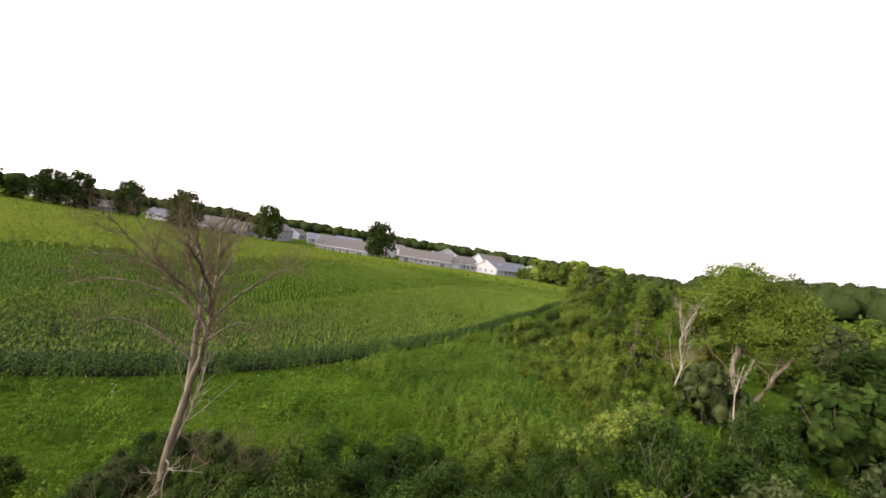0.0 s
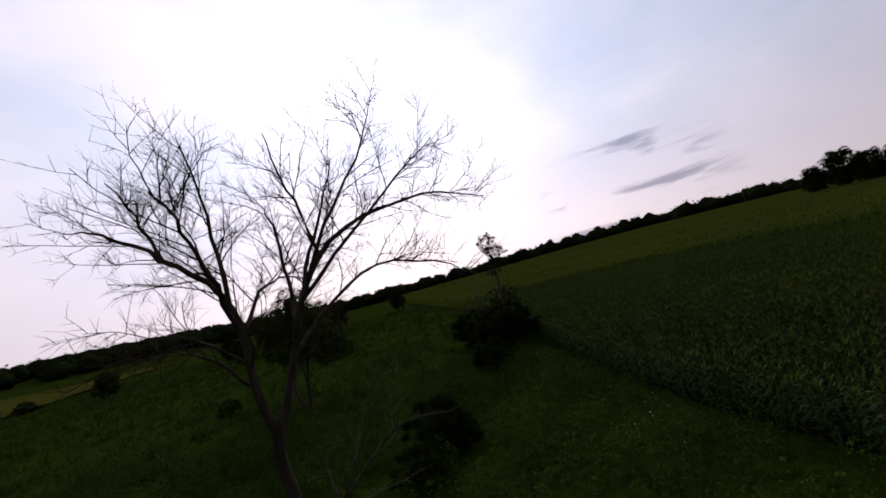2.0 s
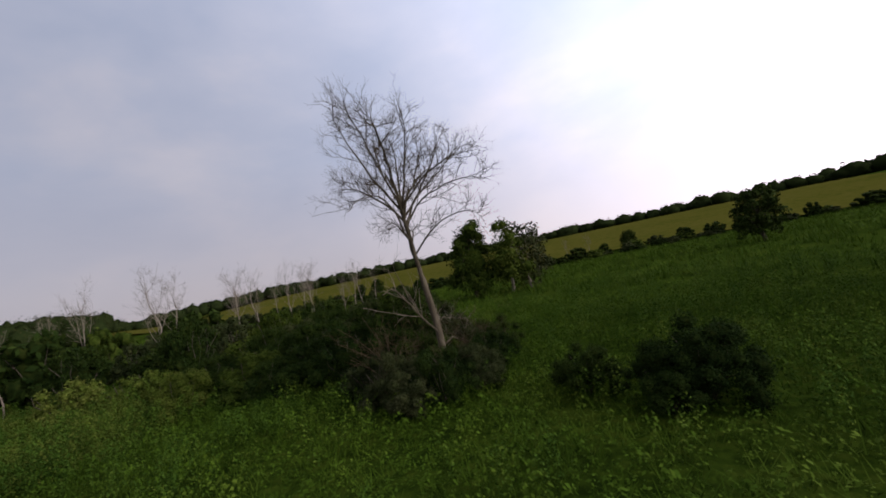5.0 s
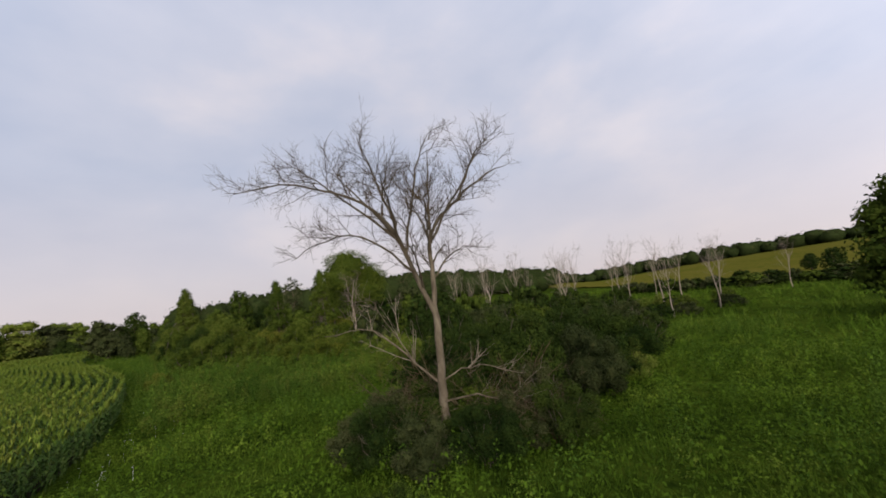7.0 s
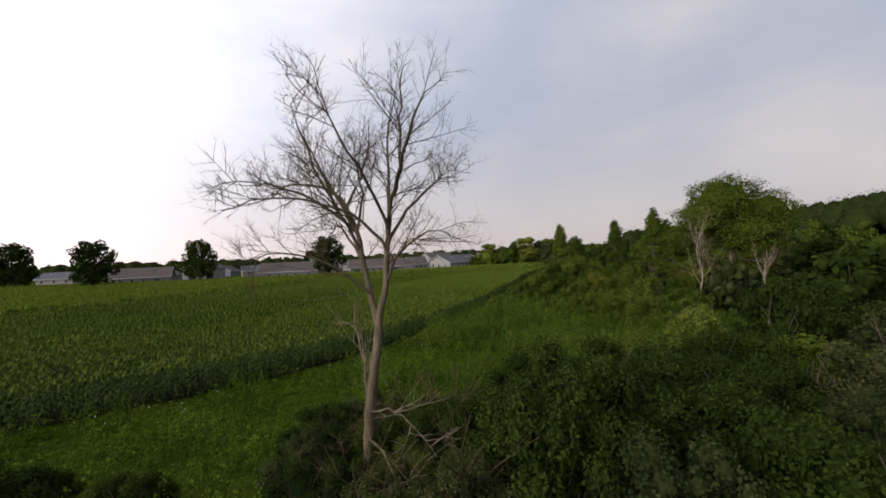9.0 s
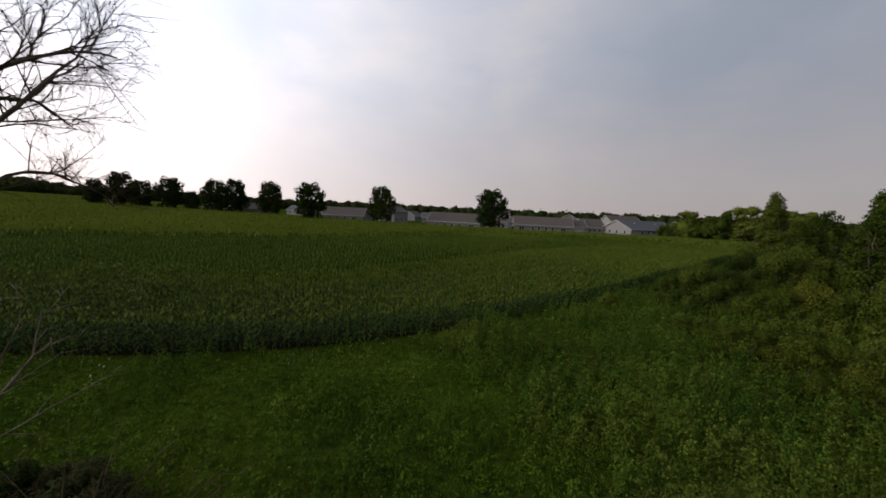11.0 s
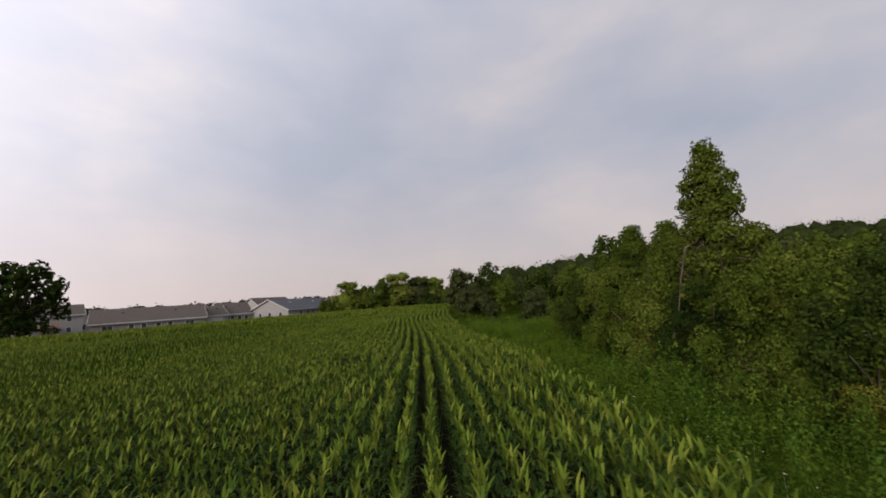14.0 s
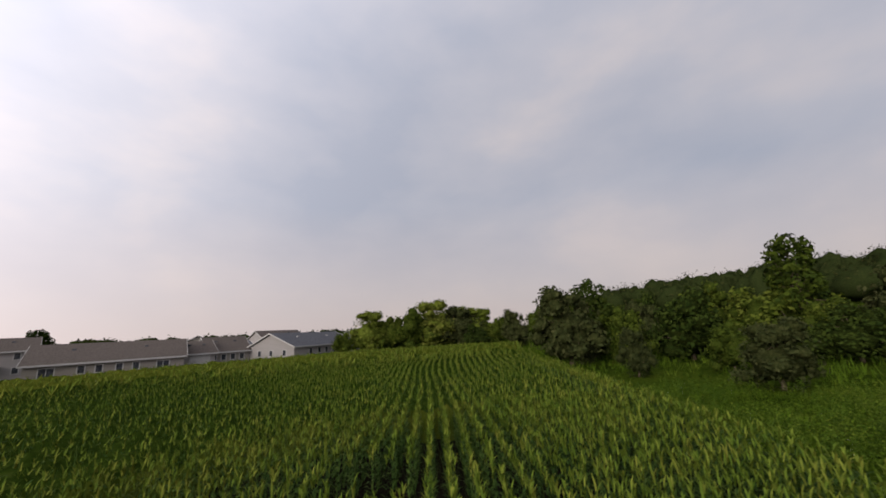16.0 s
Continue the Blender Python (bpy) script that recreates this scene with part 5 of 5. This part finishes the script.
# ---------------------------------------------------------------- houses beyond the corn
def box(x0, x1, y0, y1, z0, z1):
    bm = bmesh.new()
    bmesh.ops.create_cube(bm, size=1.0)
    for q in bm.verts:
        q.co = ((x0 + x1) / 2 + q.co.x * (x1 - x0), (y0 + y1) / 2 + q.co.y * (y1 - y0), (z0 + z1) / 2 + q.co.z * (z1 - z0))
    return bm


def hull(points, faces):
    bm = bmesh.new()
    vs = [bm.verts.new(p) for p in points]
    for f in faces:
        bm.faces.new([vs[i] for i in f])
    bmesh.ops.recalc_face_normals(bm, faces=bm.faces)
    return bm


def house(x, y, turn, length, depth, wall, roof, label, eave=2.7, rise=2.9, openings=(), gable_windows=(), garage=None, lift=0.0, chimney=False, deck=False):
    """A gabled house, its long front along x facing -y, origin at the front's middle. openings: (along, width, sill, head) on the front."""
    root = tagged(new("house"), label, "house", "houses beyond the corn")
    root.matrix_basis = pose(x, y, float(land(x, y)) + lift, 0, 0, turn)
    a, e, rz, o = length / 2, eave, eave + rise, 0.45
    t = 0.25
    # body with pitched gable ends
    part("wall", hull([(-a, 0, -.5), (a, 0, -.5), (a, depth, -.5), (-a, depth, -.5), (-a, 0, e), (a, 0, e), (a, depth, e), (-a, depth, e), (-a, depth / 2, rz - .12), (a, depth / 2, rz - .12)],
                      [(0, 1, 5, 4), (2, 3, 7, 6), (1, 2, 6, 9, 5), (3, 0, 4, 8, 7), (4, 5, 9, 8), (6, 7, 8, 9), (3, 2, 1, 0)]), wall, root)
    k = rise / (depth / 2)
    for s, y0 in ((1, -o), (-1, depth + o)):
        zo = e - k * o
        part("roof", hull([(-a - o, y0, zo), (a + o, y0, zo), (a + o, depth / 2, rz), (-a - o, depth / 2, rz), (-a - o, y0, zo + t), (a + o, y0, zo + t), (a + o, depth / 2, rz + t), (-a - o, depth / 2, rz + t)],
                          [(0, 1, 2, 3), (4, 5, 6, 7), (0, 1, 5, 4), (2, 3, 7, 6), (1, 2, 6, 5), (3, 0, 4, 7)]), roof, root)
        part("fascia", box(-a - o, a + o, y0 - (.06 if s > 0 else 0), y0 + (.0 if s > 0 else .06), zo - .02, zo + t + .02), TRIM, root, "white painted fascia board")
    for sx in (-1, 1):
        for y0 in (-o, depth + o):
            zo = e - k * o
            x0 = sx * (a + o)
            part("barge_board", hull([(x0, y0, zo), (x0, depth / 2, rz), (x0, depth / 2, rz + t + .03), (x0, y0, zo + t + .03), (x0 + sx * .06, y0, zo), (x0 + sx * .06, depth / 2, rz), (x0 + sx * .06, depth / 2, rz + t + .03), (x0 + sx * .06, y0, zo + t + .03)],
                                     [(0, 1, 2, 3), (4, 5, 6, 7), (0, 1, 5, 4), (2, 3, 7, 6), (1, 2, 6, 5), (3, 0, 4, 7)]), TRIM, root, "white painted gable board")

    def opening(u, w, z0, z1, on_gable=0):
        def put(d0, d1, u0, u1, zz0, zz1):
            return box(u0, u1, -d1, -d0, zz0, zz1) if not on_gable else box(*sorted((on_gable * (a + d0), on_gable * (a + d1))), u0, u1, zz0, zz1)
        kind = "door" if z0 < .3 else "window"
        fr = part(kind, put(.0, .05, u - w / 2 - .1, u + w / 2 + .1, z0 - .08, z1 + .1), TRIM, root, "white framed " + kind)
        n = 2 if w > 1.3 else 1
        for i in range(n):
            u0 = u - w / 2 + i * w / n
            part("pane", put(.05, .07, u0 + .05, u0 + w / n - .05, z0 + .05, z1 - .02), GLASS, fr, "dark reflecting glass")
    for u, w, z0, z1 in openings:
        opening(u, w, z0, z1)
    for u, w, z0, z1, g in gable_windows:
        opening(u, w, z0, z1, g)
    if garage:
        u, w, z1 = garage
        g = part("garage_door", box(u - w / 2, u + w / 2, -.06, 0, 0, z1), TRIM, root, "white panelled garage door")
        for i in range(4):
            part("panel", box(u - w / 2 + .06, u + w / 2 - .06, -.09, -.06, .04 + i * z1 / 4, (i + 1) * z1 / 4 - .04), TRIM, g)
    for i, u in enumerate((-.25, .22)):
        part("roof_vent", box(u * length - .25, u * length + .25, depth * .30, depth * .30 + .4, e + k * depth * .30, e + k * depth * .30 + .55), SHINGLE_DARK if roof is SHINGLE else TRIM, root)
    if chimney:
        part("chimney", box(a * .3, a * .3 + .7, depth * .55, depth * .55 + .7, e, rz + .9), SIDING, root)
    if deck:
        d = part("deck", box(-3, 1.5, -3.0, 0, 2.3, 2.5), DECK, root, "brown stained raised deck")
        for u in (-2.9, -.8, 1.4):
            part("post", box(u - .1, u + .1, -2.95, -2.75, -.5, 3.4), DECK, d)
        part("railing", box(-3, 1.5, -3.0, -2.94, 3.3, 3.42), DECK, d)
        for i in range(22):
            part("baluster", box(-2.95 + i * .2, -2.91 + i * .2, -2.98, -2.95, 2.5, 3.3), DECK, d)
    return root


W = lambda u: (u, 0.9, 0.95, 2.15)
D = lambda u: (u, 1.8, 0.05, 2.1)
house(57.6, 128.8, -17.5, 20.6, 11.0, SIDING, SHINGLE, "long single-storey house with a brown-grey roof and greige siding", openings=[D(-7.6), W(-3.6), W(-1.4), W(1.2), W(3.4), D(7.2)])
house(24.2, 126.2, -20, 18.6, 11.0, SIDING, SHINGLE, "single-storey house with grey roof partly behind a maple", openings=[W(-6), W(-3), W(-.5), W(2.2), D(6.4)])
house(71.6, 129.4, -8, 5.4, 8.0, SIDING_PALE, SHINGLE, "garage wing with a white door and grey roof", rise=2.2, garage=(0, 3.6, 2.3))
house(78.0, 130.8, -7, 8.0, 9.0, SIDING, SHINGLE, "dark-porched single-storey house with grey roof", openings=[W(-3), W(-1.2), W(.6), W(2.4)])
# white gable towards the field, dark roof running back along its side
house(96.6, 122.0, 16.0, 23.0, 13.0, SIDING_PALE, SHINGLE_DARK, "pale grey house with white-edged gable and charcoal roof", openings=[W(-6.2), W(-3.2), W(-.6), W(2.0), D(5.6), W(7.4)], gable_windows=[(2.6, .9, .9, 2.1, -1), (6.2, .9, .9, 2.1, -1), (9.4, .9, .9, 2.1, -1)])
house(121.5, 132.4, 25, 13.0, 10.0, SIDING_BLUE, SHINGLE, "blue-grey house with a white-edged gable behind the others", openings=[W(-3.5), W(-1), W(2)], gable_windows=[(3, .9, .9, 2.1, -1), (6, .9, .9, 2.1, -1)])
house(46.4, 156.0, -8, 12.0, 9.0, SIDING_PALE, SHINGLE, "two-storey cream house with a brown raised deck", eave=5.2, rise=2.4, openings=[W(-4), W(3.5), (-4, .9, 3.6, 4.8), (3.5, .9, 3.6, 4.8), (-.7, 1.8, 2.55, 4.5)], deck=True)
house(-17.0, 148.6, -6, 16.0, 10.0, SIDING, SHINGLE, "single-storey house with grey roof between maples", openings=[W(-5), W(-2), W(1), D(4.5)])
rr = np.random.default_rng(77)
for i, (x, y) in enumerate([(-62, 178), (-46, 192), (-10, 176), (6, 168), (24, 182), (52, 168), (70, 160), (86, 150), (104, 140), (64, 190), (90, 178), (112, 165), (130, 172), (40, 205), (16, 212), (-24, 205), (104, 198), (136, 200), (70, 222), (-80, 196)]):
    u = rr.uniform(10, 16)
    house(x, y, rr.choice([0, -12, -30, 60, 85]) + rr.uniform(-6, 6), u, rr.uniform(8, 10), (SIDING, SIDING_PALE, SIDING_BLUE, SIDING_PALE)[i % 4], (SHINGLE, SHINGLE_DARK)[i % 3 == 1],
          "far house of the estate with pitched roof and pale walls", eave=5.0 if i in (3, 11, 16) else 2.7, rise=rr.uniform(2.0, 2.6), openings=[W(-u / 3), W(0), W(u / 3)], gable_windows=[(3, .9, .9, 2.1, -1)], lift=0.0)
# estate road
xs = np.linspace(-60, 64, 60)
yc = np.interp(xs, [-60, -20, 0, 30, 40, 64], [152, 128, 119, 119.5, 119, 116.5])
v = np.concatenate([np.stack([xs, yc - 1.4, land(xs, yc - 1.4) + .12], 1), np.stack([xs, yc + 1.4, land(xs, yc + 1.4) + .12], 1)])
i = np.arange(59)
tagged(link_mesh("path", v, np.stack([i, i + 1, i + 61, i + 60], 1), CONCRETE), "pale concrete path behind the houses", "path", kind="structure")
